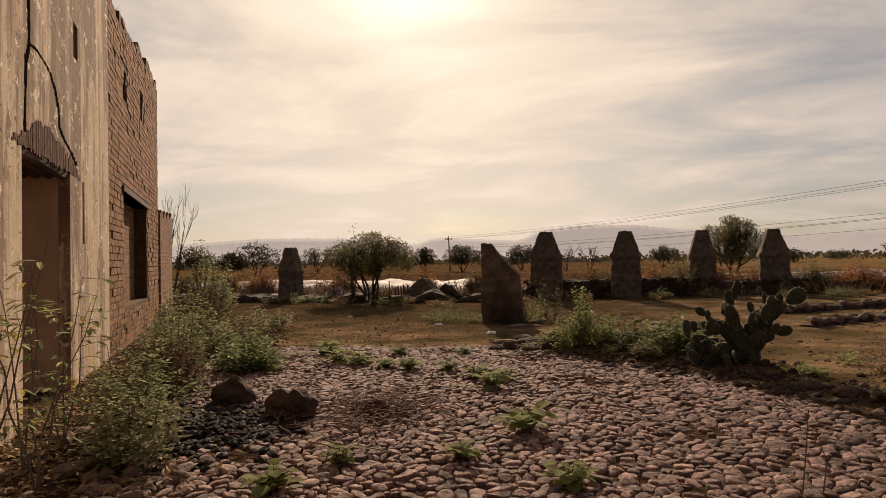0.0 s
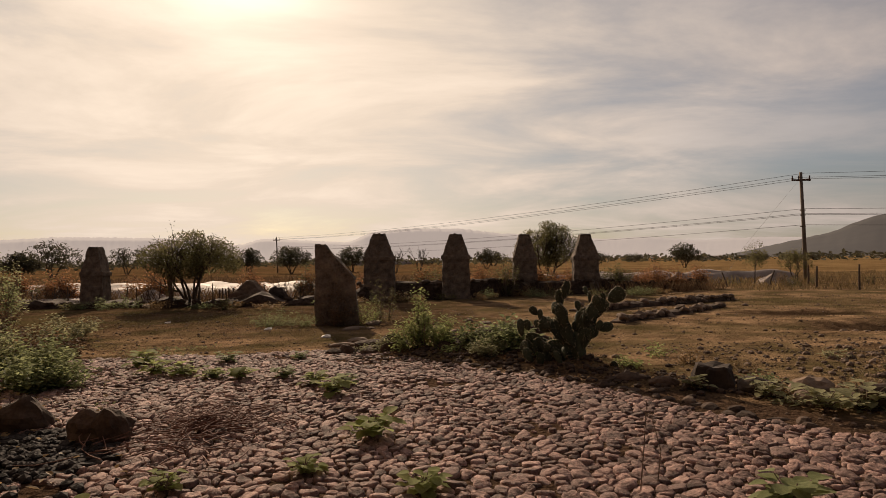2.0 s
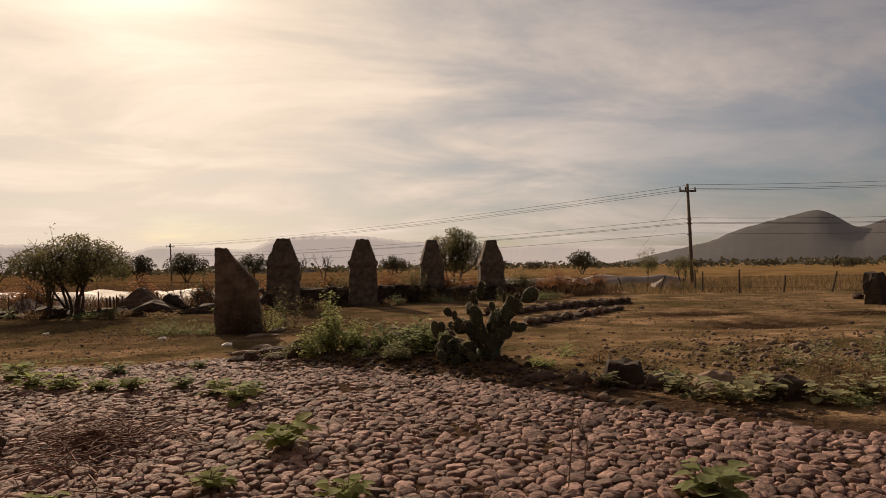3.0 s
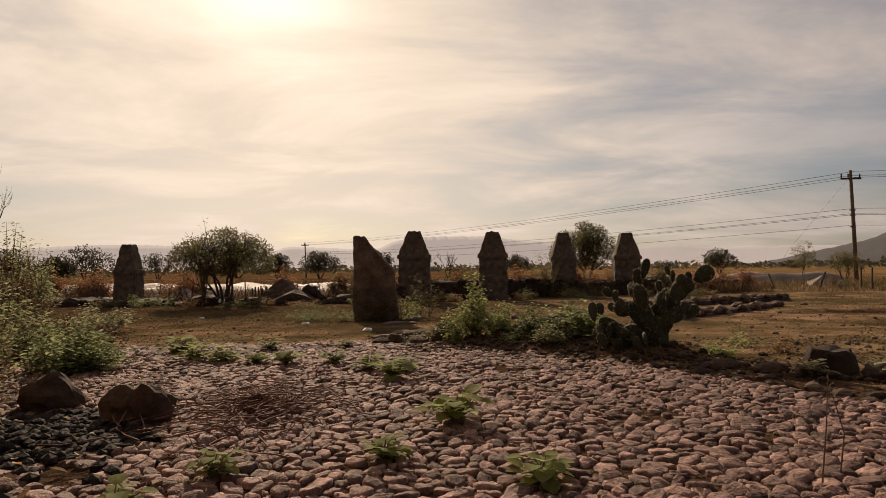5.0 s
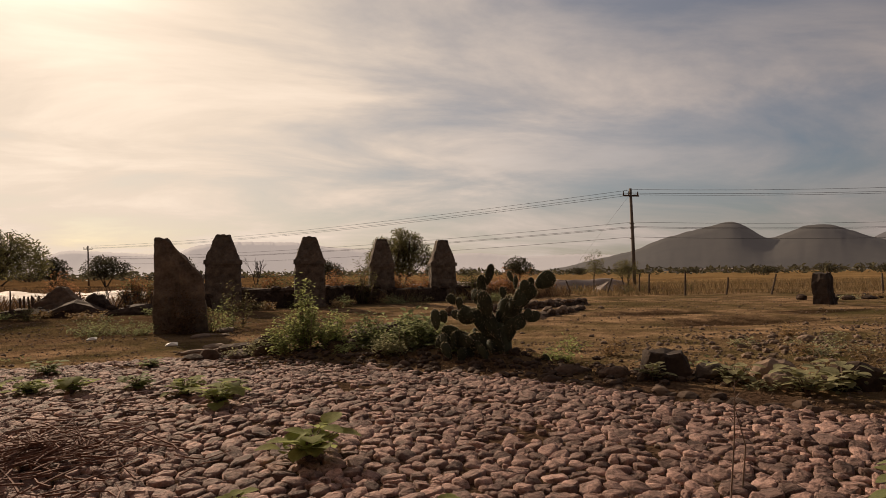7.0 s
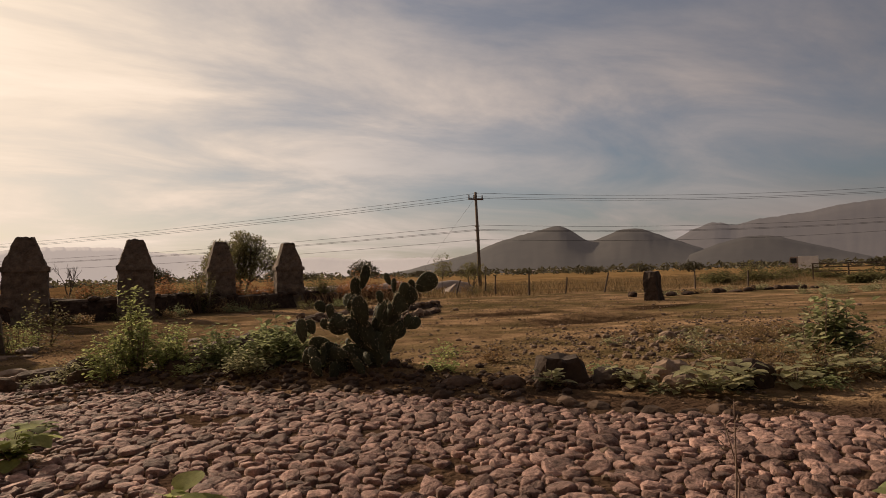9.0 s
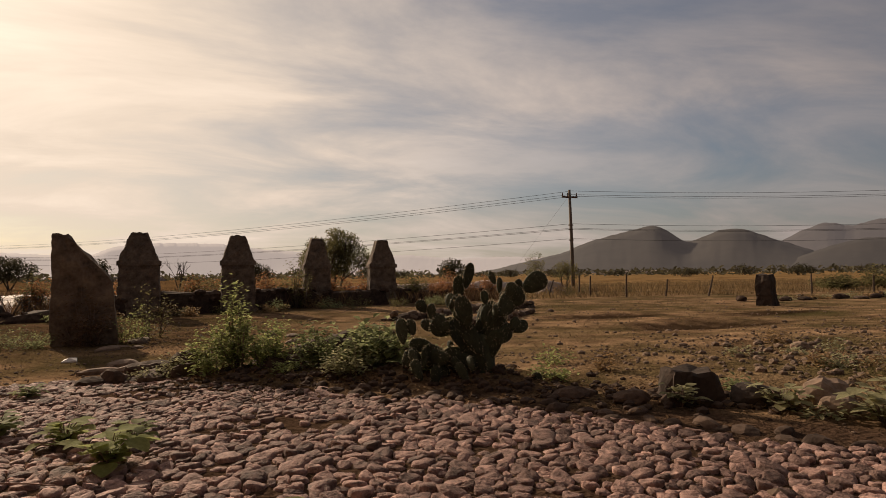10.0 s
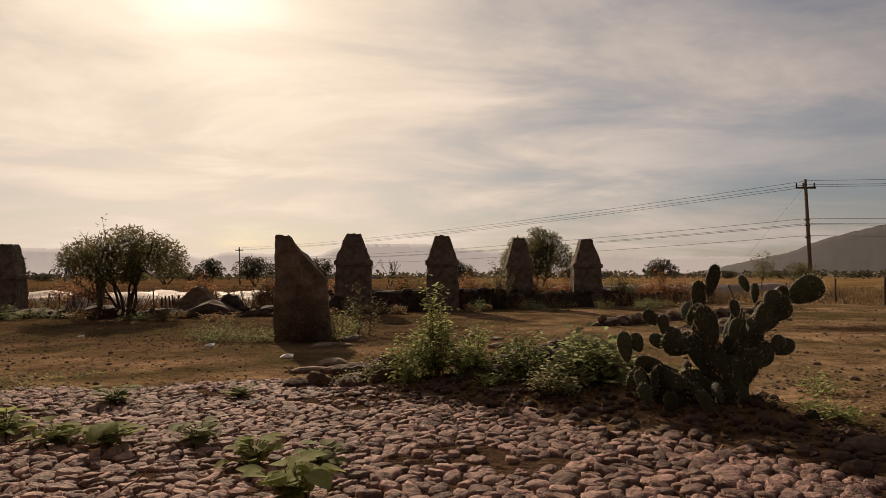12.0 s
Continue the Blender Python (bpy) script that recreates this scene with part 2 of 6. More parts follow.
def ground_material():
    mt = bpy.data.materials.new("dry_earth")
    mt.use_nodes = True
    nt = mt.node_tree
    N, L = nt.nodes.new, nt.links.new
    b = nt.nodes["Principled BSDF"]
    co = N("ShaderNodeTexCoord")
    sep = N("ShaderNodeSeparateXYZ")
    L(co.outputs["Object"], sep.inputs[0])

    def tex(scale, detail=5.0, vec=None, rough=0.6):
        n = N("ShaderNodeTexNoise")
        n.inputs["Scale"].default_value, n.inputs["Detail"].default_value, n.inputs["Roughness"].default_value = scale, detail, rough
        L(vec or co.outputs["Object"], n.inputs["Vector"])
        return n.outputs["Fac"]

    def rng(v, lo, hi):
        n = N("ShaderNodeMapRange")
        n.clamp = True
        n.inputs["From Min"].default_value, n.inputs["From Max"].default_value = lo, hi
        L(v, n.inputs["Value"])
        return n.outputs[0]

    def mixc(fac, a, c):
        n = N("ShaderNodeMix")
        n.data_type = "RGBA"
        L(fac, n.inputs[0])
        for sock, v in ((n.inputs[6], a), (n.inputs[7], c)):
            if isinstance(v, tuple):
                sock.default_value = (*v, 1)
            else:
                L(v, sock)
        return n.outputs[2]

    def mul(a, c, op="MULTIPLY"):
        n = N("ShaderNodeMath")
        n.operation = op
        for i, v in enumerate((a, c)):
            if isinstance(v, (int, float)):
                n.inputs[i].default_value = v
            else:
                L(v, n.inputs[i])
        return n.outputs[0]
    big, mid_, fine = tex(0.16), tex(1.1, 6), tex(26, 5)
    earth = mixc(rng(mul(mid_, mul(fine, 0.4), "ADD"), 0.5, 0.95), (0.135, 0.086, 0.05), (0.53, 0.352, 0.208))
    earth = mixc(mul(rng(tex(0.42, 6), 0.5, 0.62), 0.4), earth, (0.045, 0.027, 0.015))
    # far left yard painted darker for the shade that falls there from the tree
    yard_shade = mul(rng(mul(sep.outputs[0], mul(mid_, 5.0), "ADD"), 11.5, 6.5), rng(mul(sep.outputs[1], mul(mid_, 5.0), "ADD"), 20.0, 24.0))
    earth = mixc(mul(yard_shade, 0.62), earth, (0.036, 0.02, 0.012))
    earth = mixc(rng(big, 0.48, 0.66), earth, (0.135, 0.10, 0.05))
    green = mixc(rng(fine, 0.35, 0.65), (0.035, 0.038, 0.014), (0.085, 0.078, 0.03))
    earth = mixc(mul(rng(mul(tex(0.5, 7), mul(fine, 0.25), "ADD"), 0.56, 0.76), 0.6), earth, green)
    # shade of the hollows, painted into the earth as dark ragged patches
    for hx, hy, wide, deep in ((17.4, 18.8, 2.7, 1.9), (17.0, 23.3, 2.6, 1.1), (22.5, 21.5, 2.4, 1.0)):
        ex = mul(mul(sep.outputs[0], -hx, "ADD"), 1 / wide)
        ey = mul(mul(sep.outputs[1], -hy, "ADD"), 1 / deep)
        near = mul(mul(ex, ex), mul(ey, ey), "ADD")
        near = mul(near, mul(mul(tex(1.6, 6), 2.6), mul(fine, 0.8), "ADD"), "ADD")
        earth = mixc(mul(rng(near, 3.0, 2.0), 0.85), earth, (0.035, 0.021, 0.014))
    # reddish dirt packed between the paving stones
    bed = mul(rng(mul(sep.outputs[1], mul(mid_, 1.5), "ADD"), 15.0, 14.0), rng(mul(mul(sep.outputs[0], mul(sep.outputs[1], 1.0), "ADD"), mid_, "ADD"), 18.2, 17.4))
    earth = mixc(mul(bed, 0.85), earth, mixc(rng(fine, 0.35, 0.65), (0.034, 0.021, 0.016), (0.10, 0.062, 0.046)))
    # dry fields farther out, in long strips
    mp = N("ShaderNodeMapping")
    mp.inputs["Rotation"].default_value, mp.inputs["Scale"].default_value = (0, 0, radians(12)), (0.006, 0.05, 1)
    L(co.outputs["Object"], mp.inputs[0])
    strip = tex(1.0, 4, mp.outputs[0])
    field = mixc(rng(strip, 0.42, 0.6), (0.16, 0.092, 0.042), (0.10, 0.06, 0.03))
    field = mixc(rng(tex(0.4, 5), 0.45, 0.7), field, (0.2, 0.128, 0.062))
    field = mixc(mul(rng(mul(sep.outputs[0], mul(mid_, 8.0), "ADD"), 16, 30), rng(tex(0.12, 5), 0.35, 0.6)), field, (0.29, 0.19, 0.088))
    edge = mul(sep.outputs[1], mul(mid_, 6.0), "ADD")
    col = mixc(rng(edge, 44, 62), earth, field)
    L(col, b.inputs["Base Color"])
    b.inputs["Roughness"].default_value, b.inputs["Specular IOR Level"].default_value = 1.0, 0.0
    bp = N("ShaderNodeBump")
    bp.inputs["Strength"].default_value, bp.inputs["Distance"].default_value = 1.0, 0.22
    L(mul(mul(mid_, 1.2), mul(mul(fine, 0.35), mul(tex(7, 6), 0.8), "ADD"), "ADD"), bp.inputs["Height"])
    L(bp.outputs[0], b.inputs["Normal"])
    return mt


def wall_material(name, plaster):
    """Brick courses in the wall's own x (along) and z (up); plaster: worn lime plaster with rain streaks over them."""
    mt = bpy.data.materials.new(name)
    mt.use_nodes = True
    nt = mt.node_tree
    N, L = nt.nodes.new, nt.links.new
    b = nt.nodes["Principled BSDF"]
    co = N("ShaderNodeTexCoord")
    sep, com = N("ShaderNodeSeparateXYZ"), N("ShaderNodeCombineXYZ")
    L(co.outputs["Object"], sep.inputs[0])
    ad = N("ShaderNodeMath")
    L(sep.outputs[0], ad.inputs[0]), L(sep.outputs[1], ad.inputs[1])
    L(ad.outputs[0], com.inputs[0]), L(sep.outputs[2], com.inputs[1])

    def tex(scale, detail=5.0, stretch=None, rough=0.6):
        n = N("ShaderNodeTexNoise")
        n.inputs["Scale"].default_value, n.inputs["Detail"].default_value, n.inputs["Roughness"].default_value = scale, detail, rough
        if stretch:
            mp = N("ShaderNodeMapping")
            mp.inputs["Scale"].default_value = stretch
            L(co.outputs["Object"], mp.inputs[0])
            L(mp.outputs[0], n.inputs["Vector"])
        else:
            L(co.outputs["Object"], n.inputs["Vector"])
        return n.outputs["Fac"]

    def rng(v, lo, hi):
        n = N("ShaderNodeMapRange")
        n.clamp = True
        n.inputs["From Min"].default_value, n.inputs["From Max"].default_value = lo, hi
        L(v, n.inputs["Value"])
        return n.outputs[0]

    def mixc(fac, a, c):
        n = N("ShaderNodeMix")
        n.data_type = "RGBA"
        L(fac, n.inputs[0])
        for sock, v in ((n.inputs[6], a), (n.inputs[7], c)):
            if isinstance(v, tuple):
                sock.default_value = (*v, 1)
            else:
                L(v, sock)
        return n.outputs[2]
    br = N("ShaderNodeTexBrick")
    br.inputs["Scale"].default_value = 1.0
    br.inputs["Brick Width"].default_value, br.inputs["Row Height"].default_value = 0.40, 0.125
    br.inputs["Mortar Size"].default_value, br.inputs["Mortar Smooth"].default_value = 0.026, 0.2
    br.inputs["Color1"].default_value, br.inputs["Color2"].default_value = (0.36, 0.18, 0.095, 1), (0.20, 0.09, 0.046, 1)
    br.inputs["Mortar"].default_value = (0.24, 0.155, 0.095, 1)
    br.inputs["Bias"].default_value = -0.1
    wob, wadd, wsc = N("ShaderNodeTexNoise"), N("ShaderNodeVectorMath"), N("ShaderNodeVectorMath")
    wob.inputs["Scale"].default_value, wob.inputs["Detail"].default_value = 4.0, 4.0
    L(co.outputs["Object"], wob.inputs["Vector"])
    wsc.operation = "SCALE"
    wsc.inputs["Scale"].default_value = 0.09
    L(wob.outputs["Color"], wsc.inputs[0])
    L(com.outputs[0], wadd.inputs[0]), L(wsc.outputs[0], wadd.inputs[1])
    L(wadd.outputs[0], br.inputs["Vector"])
    fine = tex(22)
    brick = mixc(rng(tex(1.3, 6), 0.5, 0.85), br.outputs["Color"], (0.22, 0.135, 0.085))
    bp = N("ShaderNodeBump")
    bp.inputs["Distance"].default_value = 0.03
    if plaster:
        high = rng(sep.outputs[2], 1.5, 5.0)
        lift = N("ShaderNodeMath")
        lift.operation = "MULTIPLY_ADD"
        lift.inputs[1].default_value = 0.05
        L(high, lift.inputs[0])
        L(tex(1.0, 7, (1.25, 1.25, 0.15), 0.62), lift.inputs[2])
        lime = mixc(rng(fine, 0.3, 0.7), (0.50, 0.375, 0.265), (0.72, 0.575, 0.435))
        lime = mixc(rng(tex(0.9, 6), 0.42, 0.6), lime, (0.54, 0.40, 0.26))
        lime = mixc(rng(lift.outputs[0], 0.495, 0.565), lime, (0.20, 0.125, 0.082))
        lime = mixc(rng(tex(1.0, 8, (4.2, 4.2, 0.28), 0.66), 0.52, 0.60), lime, (0.30, 0.20, 0.135))
        lime = mixc(rng(tex(1.0, 9, (1.5, 1.5, 0.7), 0.74), 0.54, 0.60), lime, (0.22, 0.14, 0.095))
        flake = rng(tex(1.0, 9, (3.2, 3.2, 4.0), 0.76), 0.565, 0.58)
        col = mixc(flake, lime, (0.76, 0.64, 0.51))
        col = mixc(rng(tex(1.0, 8, (4.0, 4.0, 9.0), 0.75), 0.60, 0.615), col, (0.10, 0.06, 0.04))
        L(col, b.inputs["Base Color"])
        hs = N("ShaderNodeMath")
        hs.operation = "MULTIPLY_ADD"
        hs.inputs[1].default_value = 0.5
        L(flake, hs.inputs[0]), L(tex(5, 7), hs.inputs[2])
        L(hs.outputs[0], bp.inputs["Height"])
        bp.inputs["Strength"].default_value = 0.55
    else:
        L(mixc(rng(fine, 0.55, 0.8), brick, (0.11, 0.06, 0.04)), b.inputs["Base Color"])
        hs = N("ShaderNodeMath")
        hs.operation = "MULTIPLY_ADD"
        hs.inputs[1].default_value = -1.0
        L(br.outputs["Fac"], hs.inputs[0]), L(fine, hs.inputs[2])
        L(hs.outputs[0], bp.inputs["Height"])
        bp.inputs["Strength"].default_value = 1.0
    L(bp.outputs[0], b.inputs["Normal"])
    b.inputs["Roughness"].default_value, b.inputs["Specular IOR Level"].default_value = 0.95, 0.15
    return mt


M_GROUND = ground_material()
M_PLASTER = wall_material("streaked_lime_plaster", True)
M_BRICKWALL = wall_material("weathered_brick_courses", False)
M_REVEAL = material("brown_plaster", (0.36, 0.25, 0.17), (0.50, 0.36, 0.25), 2.5, 0.95, 0.3, 30)
M_CRACK_SHADE = material("crack_shade", (0.008, 0.005, 0.004), (0.02, 0.013, 0.009), 6, 1.0, 0.5, 40, spec=0.0)
M_DARKWOOD = material("charred_lintel_wood", (0.04, 0.026, 0.018), (0.13, 0.08, 0.055), 6, 0.95, 0.9, 40, (0.3, 1, 1))


# ---- mesh helpers ----
class Shape:
    """Gathers vertices and faces for one mesh."""
    def __init__(self):
        self.v, self.f = [], []

    def add(self, verts, faces):
        k = len(self.v)
        self.v.extend(verts)
        self.f.extend([tuple(i + k for i in f) for f in faces])

    def box(self, x0, y0, z0, x1, y1, z1):
        self.add([(x0, y0, z0), (x1, y0, z0), (x1, y1, z0), (x0, y1, z0), (x0, y0, z1), (x1, y0, z1), (x1, y1, z1), (x0, y1, z1)],
                 [(3, 2, 1, 0), (4, 5, 6, 7), (0, 1, 5, 4), (1, 2, 6, 5), (2, 3, 7, 6), (3, 0, 4, 7)])

    def tube(self, pts, radii, sides=6):
        """A tapering tube through points."""
        pts = [Vector(p) for p in pts]
        ring = []
        for i, p in enumerate(pts):
            way = (pts[min(i + 1, len(pts) - 1)] - pts[max(i - 1, 0)]).normalized()
            a = way.orthogonal().normalized()
            b = way.cross(a)
            ring.append([p + (a * math.cos(2 * math.pi * j / sides) + b * math.sin(2 * math.pi * j / sides)) * radii[i] for j in range(sides)])
        k = len(self.v)
        for r in ring:
            self.v.extend([tuple(q) for q in r])
        for i in range(len(pts) - 1):
            for j in range(sides):
                j2 = (j + 1) % sides
                self.f.append((k + i * sides + j, k + i * sides + j2, k + (i + 1) * sides + j2, k + (i + 1) * sides + j))
        self.f.append(tuple(k + j for j in range(sides))[::-1])
        self.f.append(tuple(k + (len(pts) - 1) * sides + j for j in range(sides)))

    def leaf(self, p, way, up, length, width):
        """A pointed leaf, folded a little along its rib."""
        p, way = Vector(p), Vector(way).normalized()
        side = way.cross(Vector(up))
        side = side.normalized() if side.length > 1e-4 else way.orthogonal().normalized()
        nrm = side.cross(way)
        k = len(self.v)
        rib, w = lambda q: p + way * length * q, width * 0.5
        rise = nrm * width * 0.2
        self.v.extend(tuple(q) for q in (p, rib(0.28) + side * w * 0.9 + rise, rib(0.66) + side * w * 0.85 + rise, rib(1.0), rib(0.66) - side * w * 0.85 + rise, rib(0.28) - side * w * 0.9 + rise))
        self.f.extend([(k, k + 3, k + 2, k + 1), (k, k + 5, k + 4, k + 3)])

    def mesh(self, name, mat, smooth=False):
        me = bpy.data.meshes.new(name)
        me.from_pydata(self.v, [], self.f)
        me.materials.append(mat)
        if smooth:
            me.polygons.foreach_set("use_smooth", [True] * len(me.polygons))
        me.update()
        return me


def part(name, shape, mat, parent=None, label="", smooth=False):
    ob = new(name, shape.mesh(name, mat, smooth) if isinstance(shape, Shape) else shape)
    ob.parent = parent
    if label:
        ob["label"] = label
    return ob


def thing(name, m, label, category, group="", kind=""):
    ob = new(name)
    ob.matrix_world = m
    ob.empty_display_size = 0.2
    return tagged(ob, label, category, group, kind)


def ease(a, b, v):
    k = min(1.0, max(0.0, (v - a) / (b - a)))
    return k * k * (3 - 2 * k)


def gz(x, y):
    """Height of the ground: level by the ruin, falling gently towards the yard."""
    z = -0.30 * ease(9.0, 19.0, y - 0.25 * max(0.0, x - 8))
    d = math.hypot(x - 5, y - 5)
    if d < 120:
        z += 0.05 * noise.noise(Vector((x * 0.35, y * 0.35, 3.1))) * min(1, d / 8) + 0.02 * noise.noise(Vector((x * 1.7, y * 1.7, 8.2)))
    # low mound of earth and rubble that carries the cactus and the bushes
    t = min(1.0, max(0.0, ((x - 4.4) * 2.8 + (y - 13.7) * -2.3) / 13.13))
    off = math.hypot(x - 4.4 - 2.8 * t, y - 13.7 + 2.3 * t)
    z += 0.19 * math.exp(-(off / 0.62) ** 2) * (0.75 + 0.25 * t)
    # shallow hollows in the yard
    z -= 0.26 * math.exp(-(((x - 17.4) / 2.3) ** 2 + ((y - 18.8) / 1.2) ** 4)) + 0.12 * math.exp(-(((x - 17.0) / 1.8) ** 2 + ((y - 23.3) / 0.8) ** 4))
    return z


def right_edge(y):
    return float(np.interp(y, [-2, 5.6, 6.8, 7.9, 10.2, 12, 13.2, 15], [15, 12, 9.7, 8.1, 6.75, 5.0, 4.1, 2.8]))


def rough_rock(size, seed, detail=2, amp=0.3, freq=1.3):
    """An uneven lump of stone, as a Shape resting at z = 0."""
    bm = bmesh.new()
    bmesh.ops.create_icosphere(bm, subdivisions=detail, radius=1.0)
    off = Vector((seed * 7.3, seed * 3.1, seed * 1.7))
    s = Shape()
    low = 0
    for v in bm.verts:
        k = 1.06 ** (abs(v.co.x) + abs(v.co.z)) + amp * 0.8 * noise.noise(v.co * freq + off) + amp * 0.5 * noise.noise(v.co * freq * 2.7 + off)
        v.co = Vector((v.co.x * size[0] * k, v.co.y * size[1] * k, v.co.z * size[2] * k))
    low = min(v.co.z for v in bm.verts) * 0.55
    bm.verts.index_update()
    s.add([(v.co.x, v.co.y, max(v.co.z, low) - low) for v in bm.verts], [tuple(v.index for v in f.verts) for f in bm.faces])
    bm.free()
    return s


def rock(x, y, size, seed, label, mat, detail=3, turn=0.0, name="rock", sink=0.03):
    ob = part(name, rough_rock(size, seed, detail), mat, smooth=False)
    ob.matrix_world = pose(x, y, gz(x, y) - sink, 0, 0, turn)
    return tagged(ob, label, "rock")


# ---- ground ----
def build_ground():
    s = Shape()
    radii = [0.0]
    r = 0.35
    while r < 60:
        radii.append(r)
        r *= 1.035 if r > 6 else 1.09
    while r < 4800:
        radii.append(r)
        r *= 1.16
    n = 180
    s.v.append((5, 5, gz(5, 5)))
    for r in radii[1:]:
        for j in range(n):
            a = 2 * math.pi * j / n
            x, y = 5 + r * math.cos(a), 5 + r * math.sin(a)
            s.v.append((x, y, gz(x, y)))
    for j in range(n):
        s.f.append((0, 1 + j, 1 + (j + 1) % n))
    for i in range(len(radii) - 2):
        for j in range(n):
            a, b = 1 + i * n + j, 1 + i * n + (j + 1) % n
            s.f.append((a, a + n, b + n, b))
    return tagged(part("ground", s, M_GROUND, smooth=True), "bare brown earth yard with dry ochre fields beyond", "ground", kind="structure")


ground = build_ground()

# ---- ruined house beside the path ----
WALL_AT = (-0.63, 6.48)
WALL_TURN = 125.0
WALL_M = pose(WALL_AT[0], WALL_AT[1], 0, 0, 0, WALL_TURN)


def wall_with_holes(x0, x1, z0, tops, thick, holes, cut=0.5):
    """A wall in its own x and z, y into it. tops: height for a given x. holes: (x0, x1, z0, z1)."""
    s = Shape()
    xs = {x0, x1}
    zs = {z0}
    for a, b, c, d in holes:
        xs |= {a, b}
        zs |= {c, d}
    k = x0
    while k < x1:
        xs.add(round(k, 3))
        k += cut
    xs = sorted(xs)
    xs = [x for i, x in enumerate(xs) if i == 0 or x - xs[i - 1] > 1e-6]
    zl = sorted(zs)

    def solid(xm, zm):
        return not any(a < xm < b and c < zm < d for a, b, c, d in holes)
    cells = []
    for i in range(len(xs) - 1):
        xm = (xs[i] + xs[i + 1]) / 2
        col = zl + [tops(xm)]
        cells.append([(col[j], col[j + 1], solid(xm, (col[j] + col[j + 1]) / 2)) for j in range(len(col) - 1)])

    def quad(*p):
        s.add(list(p), [(0, 1, 2, 3)])
    for i, col in enumerate(cells):
        a, b = xs[i], xs[i + 1]
        for j, (c, d, ok) in enumerate(col):
            if not ok:
                continue
            quad((a, 0, c), (b, 0, c), (b, 0, d), (a, 0, d))
            quad((b, thick, c), (a, thick, c), (a, thick, d), (b, thick, d))
            if j == len(col) - 1 or not col[j + 1][2]:
                quad((a, 0, d), (b, 0, d), (b, thick, d), (a, thick, d))
            if j and not col[j - 1][2]:
                quad((a, thick, c), (b, thick, c), (b, 0, c), (a, 0, c))
            for k, x, flip in ((i - 1, a, False), (i + 1, b, True)):
                lo = d
                if 0 <= k < len(cells):
                    n = cells[k][j]
                    if n[2]:
                        lo = n[1]
                    else:
                        lo = c
                else:
                    lo = c
                if lo < d - 1e-6:
                    q = [(x, thick, lo), (x, 0, lo), (x, 0, d), (x, thick, d)]
                    quad(*(q[::-1] if flip else q))
    return s


